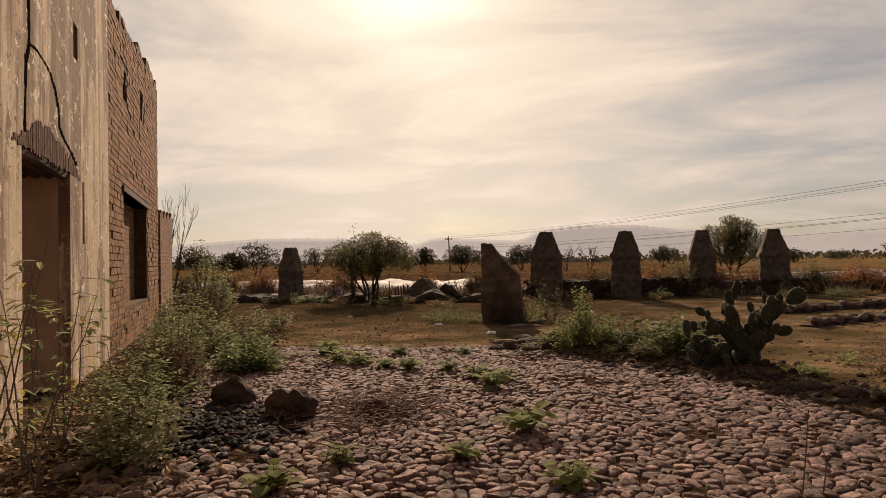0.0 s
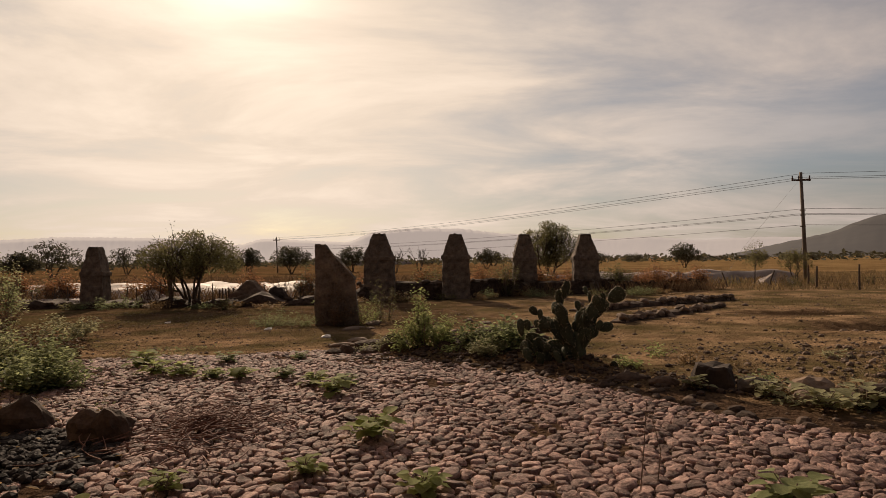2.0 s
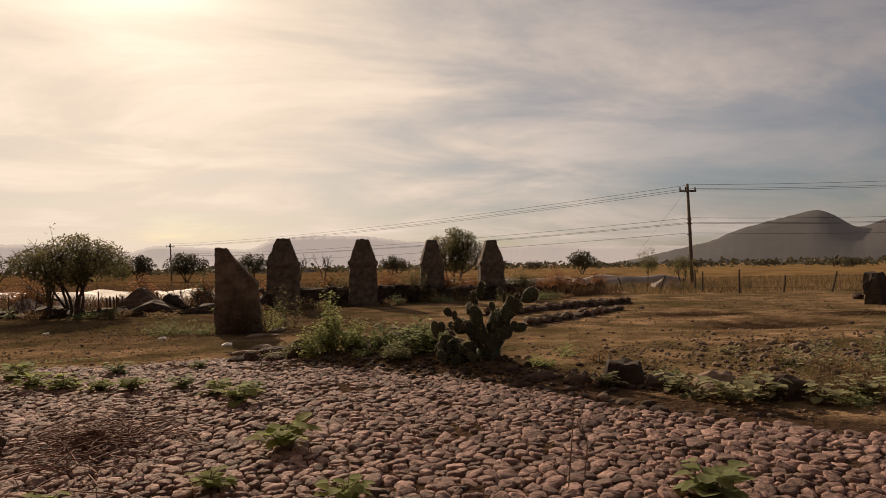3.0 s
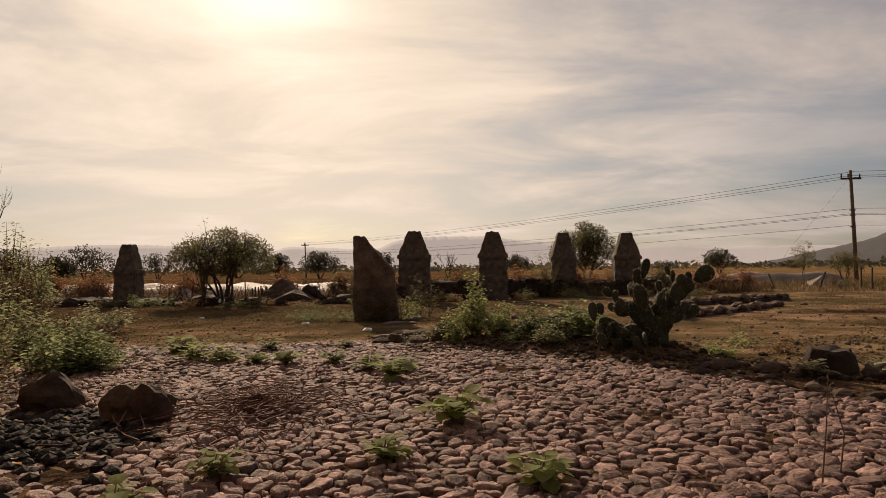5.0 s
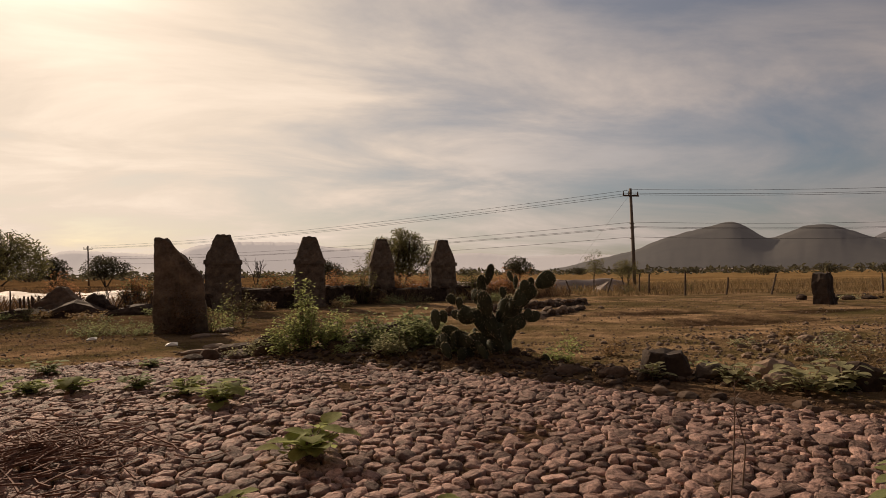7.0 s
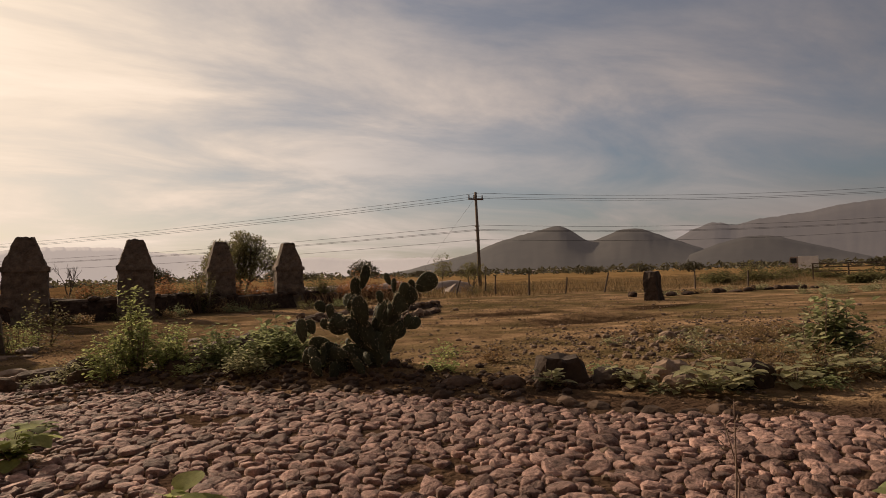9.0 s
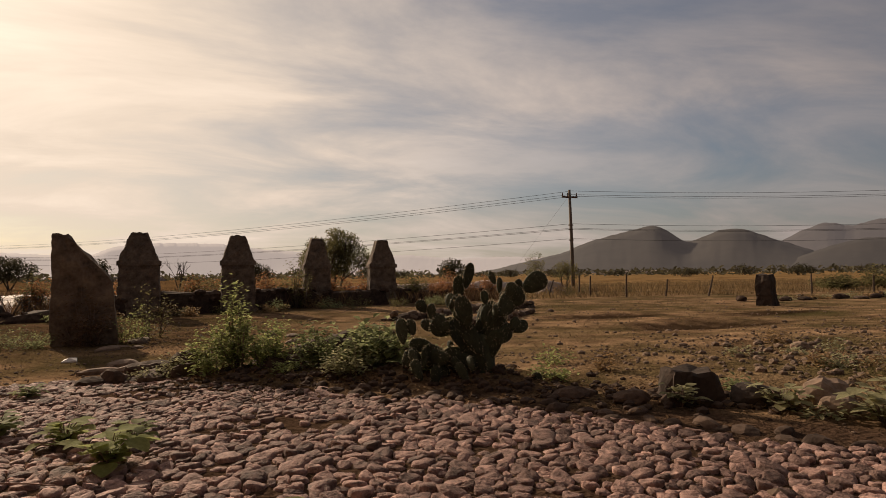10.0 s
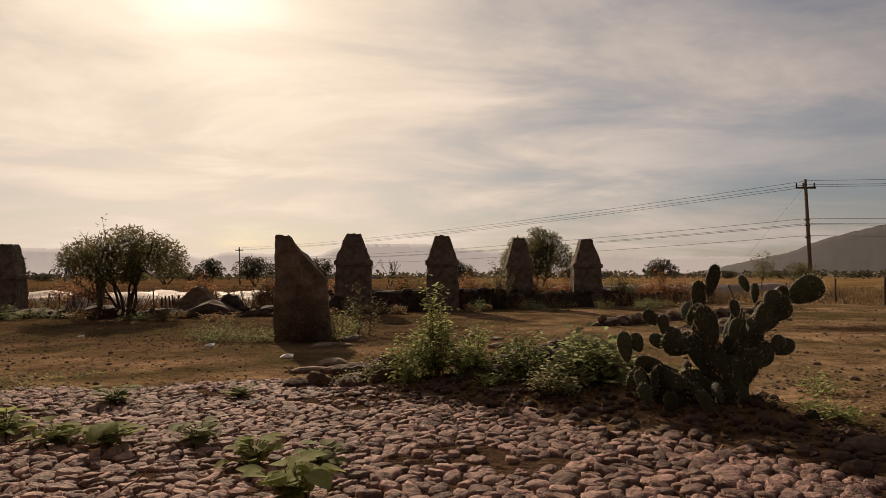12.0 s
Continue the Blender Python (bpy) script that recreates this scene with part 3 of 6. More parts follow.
def build_house():
    house = thing("ruined_house", WALL_M, "roofless ruin with streaked lime plaster and bare brick walls", "building")
    rnd = random.Random(4)
    top_p = {}

    def plaster_top(x):
        return 6.95 + 0.1 * noise.noise(Vector((x * 0.8, 0, 0)))

    def brick_top(x):
        k = int(x / 0.45)
        if k not in top_p:
            top_p[k] = 6.75 + 0.085 * (x - 5.3) + 0.115 * rnd.choice((0, 0, 1, 1, 2, -1))
        return top_p[k]
    part("plaster_wall", wall_with_holes(-9.0, 5.3, -0.3, plaster_top, 0.62,
         [(0.0, 2.2, -0.2, 2.95), (2.46, 2.74, 4.62, 5.12), (3.0, 3.14, 2.0, 2.92)]), M_PLASTER, house, "cream lime plaster with brown rain streaks")
    part("brick_wall", wall_with_holes(5.3, 15.0, -0.3, brick_top, 0.60,
         [(7.5, 11.8, 0.76, 3.25), (7.55, 7.95, 5.3, 5.98), (10.6, 11.0, 5.5, 6.2)], 0.45), M_JOINT, house, "bare weathered red brick with ragged top").location = (0, 0.05, 0)
    s = Shape()
    s.box(7.503, 0.36, 0.763, 11.797, 0.6, 3.247)
    part("window_infill", s, M_BRICKWALL, house, "bricked-up window recess")
    # cross walls and back wall, unseen, added so that the openings show dark
    s = Shape()
    s.box(-9, 5.0, -0.3, 15, 5.6, 5.2)
    s.box(14.4, 0.7, -0.3, 15.0, 5.0, 7.2)
    s.box(5.0, 0.7, -0.3, 5.5, 5.0, 5.0)
    s.box(-9, 0.7, -0.3, -8.4, 5.0, 6.0)
    part("unseen_inner_wall", s, M_BRICKWALL, house)
    # plastered door reveal, its broken outer edge
    s = Shape()
    s.box(2.13, 0.14, -0.2, 2.197, 0.615, 2.9)
    part("door_reveal", s, M_REVEAL, house, "smooth brown plaster reveal")
    # lintel: rough dark timbers under broken plaster
    for k in range(4):
        s = Shape()
        y = 0.02 + k * 0.15
        s.tube([(-0.45, y + 0.07, 2.90), (0.8, y + 0.06, 2.93 + 0.02 * rnd.random()), (2.75, y + 0.07, 2.90)], [0.07, 0.078, 0.07], 8)
        part("lintel_beam", s, M_DARKWOOD, house, "dark rotten timber lintel")
    # bare patch over the door where the plaster fell: rough courses
    edge = [(-0.32, 2.98), (0.12, 3.10), (0.45, 3.28), (1.05, 3.36), (1.5, 3.25), (1.85, 3.2), (2.6, 3.1), (2.85, 2.9)]
    n = 0
    x = -0.34
    while x < 2.8:
        w = rnd.uniform(0.045, 0.075)
        hi = np.interp(x, [e[0] for e in edge], [e[1] for e in edge]) + rnd.uniform(-0.04, 0.03)
        s = Shape()
        s.box(x, -0.003 - rnd.uniform(0, 0.006), 2.955 - rnd.uniform(0, 0.05), x + w - 0.012, 0.2, hi)
        part("soldier_brick", s, M_BRICK_DARK, house)
        x += w
    # cracks that run up the plaster: flat strips, the shade inside painted near-black
    for pts, wide in (([(0.10, 3.1), (0.13, 3.3), (0.15, 3.6), (0.17, 3.85), (0.30, 4.1), (0.27, 4.55), (0.34, 5.4), (0.30, 6.9)], 0.08),
                      ([(0.31, 4.08), (0.55, 4.1), (0.83, 4.08), (1.1, 4.03), (1.35, 3.92), (1.57, 3.69), (1.63, 3.45), (1.9, 3.32), (2.26, 3.23), (2.72, 3.06)], 0.075)):
        s = Shape()
        fine = []
        for (a, b), (c, d) in zip(pts, pts[1:]):
            for q in range(4):
                fine.append((a + (c - a) * q / 4 + rnd.uniform(-0.012, 0.012), b + (d - b) * q / 4 + rnd.uniform(-0.012, 0.012)))
        for (a, b), (c, d) in zip(fine, fine[1:]):
            w = wide * rnd.uniform(0.5, 1.1)
            s.box(min(a, c) - w / 2, -0.004, min(b, d), max(a, c) + w / 2, 0.01, max(b, d) + 0.01)
        part("crack", s, M_CRACK_SHADE, house, "crack drawn as a near-black strip of painted shade")
    # lintel of the brick window
    s = Shape()
    s.box(7.2, -0.01, 3.25, 12.1, 0.5, 3.37)
    part("window_lintel", s, M_DARKWOOD, house)
    for k in range(9):
        s = Shape()
        a = rnd.uniform(5.4, 15)
        for q in range(14):
            s.leaf((a + rnd.uniform(-.1, .1), 0.3 + rnd.uniform(-.1, .1), brick_top(a)), (rnd.uniform(-.5, .5), rnd.uniform(-.6, .2), 1), (0, 1, 0), rnd.uniform(0.15, 0.4), 0.02)
        part("grass_tuft", s, M_GRASS, house, "dry grass on the wall top")
    # courses of the bare brick wall, each brick a little proud of its joints
    far = Shape()
    gaps = [(7.5, 11.8, 0.76, 3.4), (7.55, 7.95, 5.3, 5.98), (10.6, 11.0, 5.5, 6.2)]
    row, z = 0, -0.1
    while z < 7.7:
        high = rnd.uniform(0.115, 0.15)
        x = 5.31 - 0.21 * (row % 2)
        while x < 14.95:
            long = rnd.uniform(0.33, 0.47)
            a, b = max(x + 0.012, 5.31), min(x + long - 0.012, 15.0)
            x += long
            if b - a < 0.08 or z + high > min(brick_top(a), brick_top(b)) or rnd.random() < 0.04:
                continue
            if any(a < g[1] and b > g[0] and z < g[3] and z + high > g[2] for g in gaps):
                continue
            out = 0.05 - rnd.uniform(0.012, 0.024)
            sh, j = Shape(), 0.005
            sh.box(a, out, z + 0.01, b, 0.07, z + high - 0.01)
            sh.v = [(p[0] + rnd.uniform(-j, j), p[1] + rnd.uniform(-j, j) * (p[1] < 0.06), p[2] + rnd.uniform(-j, j)) for p in sh.v]
            if x < 7.6:
                part("brick", sh, M_WALLBRICK, house)
            else:
                far.add(sh.v, sh.f)
        z += high
        row += 1
    part("far_bricks", far, M_WALLBRICK_FAR, house, "courses of weathered brick")["kind"] = "stuff"
    return house


build_house()


def build_stub():
    """Broken end of a brick wall beside the starting point, seen very near."""
    turn = -22.0
    st = thing("broken_brick_wall_end", pose(5.408, 1.552, 0, 0, 0, turn), "broken end of a thick brick and mortar wall", "wall")
    rnd = random.Random(9)
    core = Shape()
    core.box(0.012, 0.008, -0.1, 1.3, 0.52, 2.45)
    part("mortar_core", core, M_MORTAR, st)
    z, k = -0.05, 0
    kinds = []
    for q in range(6):
        bm = bmesh.new()
        bmesh.ops.create_cube(bm, size=2.0)
        bmesh.ops.subdivide_edges(bm, edges=list(bm.edges), cuts=4, use_grid_fill=True)
        half, r = Vector((0.13, 0.075, 0.0235)), 0.02
        for v in bm.verts:
            p = Vector((v.co.x * half.x, v.co.y * half.y, v.co.z * half.z))
            inner = Vector([max(-(h - r), min(h - r, c)) for c, h in zip(p, half)])
            way = p - inner
            if way.length > 1e-6:
                p = inner + way.normalized() * r
            off = Vector((q * 5.1, q * 2.3, 1))
            v.co = p + Vector([0.006 * noise.noise(p * 34 + off + Vector((0, 0, 7 * a))) + 0.005 * noise.noise(p * 110 + off + Vector((0, 0, 9 * a))) for a in range(3)])
        me = bpy.data.meshes.new("brick")
        bm.to_mesh(me)
        bm.free()
        me.materials.append(M_BRICK_DARK)
        me.polygons.foreach_set("use_smooth", [True] * len(me.polygons))
        kinds.append(me)
    while z < 2.5:
        h = 0.043
        for row in range(4):
            for col in range(1):
                ob = part("brick", kinds[(k * 5 + row) % 6], None, st)
                ob.location = (0.128 + rnd.uniform(-0.003, 0.006), 0.062 + row * 0.155, z + h / 2)
                ob.rotation_euler = (rnd.uniform(-.03, .03), rnd.uniform(-.03, .03), rnd.uniform(-.025, .025))
        z += h + 0.013
        k += 1


build_stub()


# ---- stone pillars and low walls of the yard ----
def lathe_block(levels, seed, sub=6, amp=0.05):
    """A stone block from levels (z, x0, x1, y0, y1), its skin uneven."""
    s = Shape()
    rows = []
    for (za, *a), (zb, *b) in zip(levels, levels[1:]):
        steps = max(1, int((zb - za) / 0.14))
        for q in range(steps):
            t = q / steps
            rows.append((za + (zb - za) * t, *[u + (w - u) * t for u, w in zip(a, b)]))
    rows.append(levels[-1])
    per = []
    for q in range(sub):
        per.append((q / sub, 0))
    for q in range(sub):
        per.append((1, q / sub))
    for q in range(sub):
        per.append((1 - q / sub, 1))
    for q in range(sub):
        per.append((0, 1 - q / sub))
    off = Vector((seed * 3.7, seed * 5.1, 0))
    n = len(per)
    for z, x0, x1, y0, y1 in rows:
        for u, w in per:
            p = Vector((x0 + (x1 - x0) * u, y0 + (y1 - y0) * w, z))
            k = amp * (noise.noise(p * 3.1 + off) * 1.2 + noise.noise(p * 8.3 + off))
            c = Vector(((x0 + x1) / 2, (y0 + y1) / 2, z))
            way = (p - c).normalized()
            s.v.append(tuple(p + way * k + Vector((0, 0, k * 0.8))))
    for i in range(len(rows) - 1):
        for j in range(n):
            a, b = i * n + j, i * n + (j + 1) % n
            s.f.append((a, b, b + n, a + n))
    top = (len(rows) - 1) * n
    c = len(s.v)
    s.v.append(((levels[-1][1] + levels[-1][2]) / 2, (levels[-1][3] + levels[-1][4]) / 2, levels[-1][0] - 0.03))
    for j in range(n):
        s.f.append((top + j, top + (j + 1) % n, c))
    return s


def pillar(x, y, top, width, top_width, shoulder, seed, turn=0.0):
    g = gz(x, y) - 0.1
    ob = thing("stone_pillar", pose(x, y, g, 0, 0, turn), "tapering dark masonry pillar standing on a low wall", "pillar", "row of pillars")
    h = top - g
    w, t = width / 2, top_width / 2
    part("shaft", lathe_block([(0, -w * 1.05, w * 1.05, -0.4, 0.4), (h * 0.36, -w * 1.02, w * 1.02, -0.38, 0.38), (h * 0.38, -w, w, -0.36, 0.36), (shoulder - g, -w * 0.97, w * 0.97, -0.36, 0.36), (shoulder - g + 0.1, -w * 0.75, w * 0.75, -0.28, 0.28)], seed, 10, 0.032), M_MASON, ob)
    part("cap", lathe_block([(shoulder - g - 0.18, -w * 1.07, w * 1.09, -0.41, 0.41), (shoulder - g - 0.02, -w * 1.05, w * 1.07, -0.4, 0.4), (shoulder - g + 0.03, -w * 0.97, w * 0.96, -0.38, 0.38), (h - 0.05, -t, t, -0.24, 0.24), (h, -t * 0.8, t * 0.85, -0.2, 0.2)], seed + 0.5, 10, 0.034), M_MASON, ob, "tapered worn stone top")
    return ob


pillar(-11.4, 31.1, 2.48, 1.02, 0.46, 1.3, 1)
pillar(1.72, 32.6, 2.97, 1.45, 0.60, 1.85, 2)
pillar(5.46, 33.3, 2.93, 1.34, 0.60, 1.85, 3)
pillar(9.17, 35.7, 2.98, 1.25, 0.55, 1.7, 4)
pillar(12.6, 36.5, 2.94, 1.36, 0.55, 1.75, 5)


def buttress():
    x, y = 1.03, 21.1
    g = gz(x, y) - 0.1
    ob = thing("stone_buttress", pose(x, y, g, 0, 0, 6), "tall masonry buttress with one steep sloping side", "pillar")
    h = 2.17 - g
    part("base", lathe_block([(0, -0.03, 1.32, -0.37, 0.46), (0.45, -0.02, 1.27, -0.35, 0.43), (0.9, -0.02, 1.22, -0.33, 0.42), (1.13 - g, 0.0, 1.18, -0.31, 0.4)], 11, 14, 0.032), M_MASON, ob)
    part("sloping_top", lathe_block([(1.13 - g, 0.0, 1.18, -0.31, 0.4), (h - 0.06, 0.0, 0.34, -0.24, 0.3), (h, 0.02, 0.28, -0.2, 0.26)], 11, 14, 0.032), M_MASON, ob)


buttress()


def rubble_wall(name, a, b, height, thick, seed, label):
    """A low wall of rough stones from a to b."""
    a, b = Vector((*a, 0)), Vector((*b, 0))
    way = b - a
    long = way.length
    ob = thing(name, Matrix.Translation((a.x, a.y, gz(a.x, a.y) - 0.12)) @ Matrix.Rotation(math.atan2(way.y, way.x), 4, "Z"), label, "wall")
    n = max(2, int(long / 0.5))
    s = Shape()
    rnd = random.Random(seed)
    prof = [(-thick / 2, 0), (-thick / 2 * 0.95, 0.55), (-thick * 0.4, 0.9), (-thick * 0.15, 1.0), (thick * 0.15, 1.0), (thick * 0.4, 0.9), (thick / 2 * 0.95, 0.55), (thick / 2, 0)]
    for i in range(n + 1):
        x = long * i / n
        hh = (height + 0.12) * (1 + (0.16 if name != "earth_bank" else 0.9) * noise.noise(Vector((x * 0.7, seed, 0))))
        if i in (0, n):
            hh *= 0.6
        for y, z in prof:
            p = Vector((x, y, z * hh))
            k = (0.06 if name != "earth_bank" else 0.22) * noise.noise(p * (2.6 if name != "earth_bank" else 0.9) + Vector((seed, 0, 0)))
            s.v.append((p.x, p.y + k * (1 if y > 0 else -1), max(0, p.z + k)))
    m = len(prof)
    for i in range(n):
        for j in range(m - 1):
            q = i * m + j
            s.f.append((q, q + m, q + m + 1, q + 1))
    s.f.append(tuple(range(m)))
    s.f.append(tuple(range(n * m, n * m + m))[::-1])
    part("core", s, M_DARKSTONE, ob)
    kinds = [rough_rock((0.17, 0.13, 0.10), seed + q, 1).mesh("stone", M_STONE if name == "stone_kerb" else M_DARKSTONE) for q in range(4)]
    for q in range(min(90, int(long * 7))):
        x = rnd.uniform(0, long)
        st = part("stone", kinds[q % 4], None, ob)
        lev = rnd.random()
        st.location = (x, -thick * (0.47 - 0.12 * lev) if rnd.random() < 0.7 else rnd.uniform(-0.3, 0.3) * thick, (height + 0.08) * (lev if rnd.random() < 0.6 else 0.95))
        st.rotation_euler = (rnd.uniform(-.4, .4), rnd.uniform(-.4, .4), rnd.uniform(0, 6))
        st.scale = [rnd.uniform(0.6, 1.3)] * 3
    return ob


rubble_wall("low_stone_wall", (0.6, 32.4), (9.2, 35.4), 0.9, 0.8, 21, "low dark rubble wall between the pillars")
rubble_wall("low_stone_wall", (9.2, 35.4), (14.2, 36.9), 0.72, 0.8, 22, "low dark rubble wall between the pillars")
rubble_wall("low_stone_wall", (14.2, 36.9), (20.5, 40.5), 0.55, 0.8, 23, "low dark crumbling rubble wall past the last pillar")
rubble_wall("earth_bank", (-24, 29.8), (-8.2, 30.9), 0.2, 2.2, 24, "dark bank of earth and rubble under a tree")
rubble_wall("earth_bank", (-8.4, 30.6), (-0.4, 31.0), 0.26, 2.4, 25, "dark bank of earth and rubble under a tree")
rubble_wall("stone_kerb", (10.1, 20.6), (15.4, 26.0), 0.16, 0.5, 26, "low edge of stones of a vanished platform")
rubble_wall("stone_kerb", (9.6, 24.5), (17.6, 30.0), 0.2, 0.6, 27, "low edge of stones of a vanished platform")


# ---- distant hills ----
def ridge(name, far, deep, table, mat, label, seed):
    """A range of hills round the plain: table of bearing (degrees east of north) and slope of its crest."""
    s = Shape()
    bear = [b for b, _ in table]
    n, m = int((bear[-1] - bear[0]) * 7), 15
    for i in range(n + 1):
        a = bear[0] + (bear[-1] - bear[0]) * i / n
        e = sum(float(np.interp(a + d, bear, [q for _, q in table])) for d in (-0.5, -0.25, 0, 0.25, 0.5)) / 5
        for j in range(m):
            t = j / (m - 1) * 2 - 1
            r = far + deep * t
            x, y = 4 + r * math.sin(radians(a)), 5 + r * math.cos(radians(a))
            h = far * e * max(0.0, 1 - abs(t)) ** (0.8 if t > 0 else 1.15)
            h *= 1 + 0.14 * abs(t) * noise.noise(Vector((x / 170, y / 170, seed))) + 0.02 * noise.noise(Vector((x / 25, y / 25, seed)))
            h += far * 0.0009 * noise.noise(Vector((x / 12, y / 12, seed)))
            s.v.append((x, y, h - 0.3 - 3 * (abs(t) > 0.99)))
    for i in range(n):
        for j in range(m - 1):
            a = i * m + j
            s.f.append((a, a + 1, a + m + 1, a + m))
    ob = part(name, s, mat, smooth=True)
    return tagged(ob, label, "hills", kind="structure")


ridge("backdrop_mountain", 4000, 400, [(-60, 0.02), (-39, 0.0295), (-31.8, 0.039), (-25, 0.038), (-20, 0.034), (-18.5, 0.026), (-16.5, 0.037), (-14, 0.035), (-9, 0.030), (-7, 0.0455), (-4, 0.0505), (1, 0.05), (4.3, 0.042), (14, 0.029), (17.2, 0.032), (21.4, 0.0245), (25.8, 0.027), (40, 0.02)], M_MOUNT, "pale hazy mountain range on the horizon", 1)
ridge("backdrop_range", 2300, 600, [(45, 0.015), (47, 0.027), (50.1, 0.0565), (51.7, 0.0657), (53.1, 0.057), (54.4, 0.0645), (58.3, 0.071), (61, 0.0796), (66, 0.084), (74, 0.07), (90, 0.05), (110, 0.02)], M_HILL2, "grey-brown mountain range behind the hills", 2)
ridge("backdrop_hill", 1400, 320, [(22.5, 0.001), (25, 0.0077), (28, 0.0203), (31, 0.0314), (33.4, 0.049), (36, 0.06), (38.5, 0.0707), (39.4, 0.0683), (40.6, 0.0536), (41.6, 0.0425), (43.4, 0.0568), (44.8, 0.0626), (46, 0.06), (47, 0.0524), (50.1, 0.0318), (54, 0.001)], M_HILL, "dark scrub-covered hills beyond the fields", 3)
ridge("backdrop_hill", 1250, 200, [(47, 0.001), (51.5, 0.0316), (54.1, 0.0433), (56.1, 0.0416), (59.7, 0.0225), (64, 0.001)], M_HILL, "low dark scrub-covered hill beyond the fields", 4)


# ---- plants ----
def limbs(rnd, base, way, length, radius, depth, s, tips, spread=0.7, gravity=0.1):
    """Branching wood, gathered in s; tips take the ends."""
    pts, p, w = [Vector(base)], Vector(base), Vector(way).normalized()
    for q in range(3):
        w = (w + Vector((rnd.uniform(-1, 1), rnd.uniform(-1, 1), rnd.uniform(-0.6, 0.8))) * 0.22 + Vector((0, 0, gravity))).normalized()
        p = p + w * length / 3
        pts.append(p)
    s.tube(pts, [radius, radius * 0.85, radius * 0.7, radius * 0.55], 6 if radius > 0.02 else 4)
    if depth in (1, 2):
        tips.append((pts[1], w))
        tips.append((pts[2], w))
    if depth == 0:
        tips.append((pts[-1], w))
        tips.append((pts[-2], w))
        return
    for q in range(rnd.choice((2, 3))):
        nw = (w + Vector((rnd.uniform(-1, 1), rnd.uniform(-1, 1), rnd.uniform(-0.5, 0.7))) * spread).normalized()
        limbs(rnd, pts[-1] if q else pts[-2], nw, length * rnd.uniform(0.62, 0.82), radius * 0.6, depth - 1, s, tips, spread, gravity)


def tree(name, x, y, height, width, seed, label, leaves=9, leaf=0.11, stems=3, depth=4, mat=None, category="tree", lift=0.35, clump=0.32):
    """Several leaning stems, limbs, and a crown of small leaves round the twigs."""
    rnd = random.Random(seed)
    ob = thing(name, pose(x, y, gz(x, y) - 0.05), label, category)
    wood, tips = Shape(), []
    for q in range(stems):
        a = 2 * math.pi * (q + rnd.random() * 0.6) / stems
        lean = rnd.uniform(0.3, 0.75)
        limbs(rnd, (0.12 * math.cos(a), 0.12 * math.sin(a), 0), (lean * math.cos(a), lean * math.sin(a), 1), height * 0.36, height * 0.022, depth, wood, tips, 0.75)
    zmax = max(t[0].z for t in tips)
    rmax = max(math.hypot(t[0].x, t[0].y) for t in tips)
    kz, kr = height / zmax, width / 2 / rmax
    wood.v = [(p[0] * kr, p[1] * kr, p[2] * kz) for p in wood.v]
    part("trunk" if leaves else "branch", wood, M_BARK, ob)["kind"] = "stuff"
    if leaves:
        crown = Shape()
        count = leaves * len(tips)
        k = 0
        off = Vector((seed * 1.3, seed * 0.7, 0))
        while k < count:
            d = Vector((rnd.gauss(0, 1), rnd.gauss(0, 1), rnd.gauss(0, 1))).normalized() * rnd.random() ** 0.4
            p = Vector((d.x * width / 2, d.y * width / 2, height * (0.5 + lift / 2) + d.z * height * (0.5 - lift / 2)))
            p.z += 0.10 * height * (1 - (d.x ** 2 + d.y ** 2)) - 0.05 * height
            if noise.noise(p / clump * 0.45 + off) + 0.35 * noise.noise(p / clump * 1.4 + off) < 0.06 * rnd.random() - 0.12 + 0.25 * d.length ** 6:
                k += 0.2
                continue
            k += 1
            crown.leaf(p, (rnd.uniform(-1, 1), rnd.uniform(-1, 1), rnd.uniform(-0.7, 0.7)), (rnd.uniform(-.4, .4), rnd.uniform(-.4, .4), 1), leaf * rnd.uniform(0.6, 1.4), leaf * 0.45)
        part("crown", crown, mat or M_LEAF_TREE, ob)
    return ob


def bush(name, x, y, height, width, seed, label, mat, stems=14, leaf=0.07, per=26, category="shrub", narrow=0.5, z=None, wood=None):
    """Upright leafy stems from one root."""
    rnd = random.Random(seed)
    ob = thing(name, pose(x, y, gz(x, y) - 0.02 if z is None else z), label, category)
    st, lf = Shape(), Shape()
    for q in range(stems):
        a, r = rnd.uniform(0, 2 * math.pi), math.sqrt(rnd.random()) * width / 2
        h = height * rnd.uniform(0.45, 1.0) * (1 - 0.55 * (2 * r / width) ** 2)
        b = Vector((math.cos(a) * r * 0.45, math.sin(a) * r * 0.45, 0))
        tip = Vector((math.cos(a) * r, math.sin(a) * r, h))
        mid = b.lerp(tip, 0.5) + Vector((rnd.uniform(-.06, .06), rnd.uniform(-.06, .06), 0.05)) * height
        st.tube([b, mid, tip], [0.007 * height + 0.002, 0.005 * height + 0.0015, 0.0015], 4)
        for k in range(per):
            t = 0.06 + 0.94 * rnd.random()
            p = b.lerp(mid, t * 2) if t < 0.5 else mid.lerp(tip, t * 2 - 1)
            o = Vector((rnd.gauss(0, 1), rnd.gauss(0, 1), rnd.gauss(0, 0.5))) * leaf * 0.9
            az = rnd.uniform(0, 2 * math.pi)
            lf.leaf(p + o, (math.cos(az), math.sin(az), rnd.uniform(-0.5, 0.7)), (0, 0, 1), leaf * rnd.uniform(0.6, 1.5) * (1.15 - 0.5 * t), leaf * narrow * rnd.uniform(0.8, 1.2))
    part("stem", st, wood or M_TWIG, ob)["kind"] = "stuff"
    part("foliage", lf, mat, ob)
    return ob


LEAVES = {}


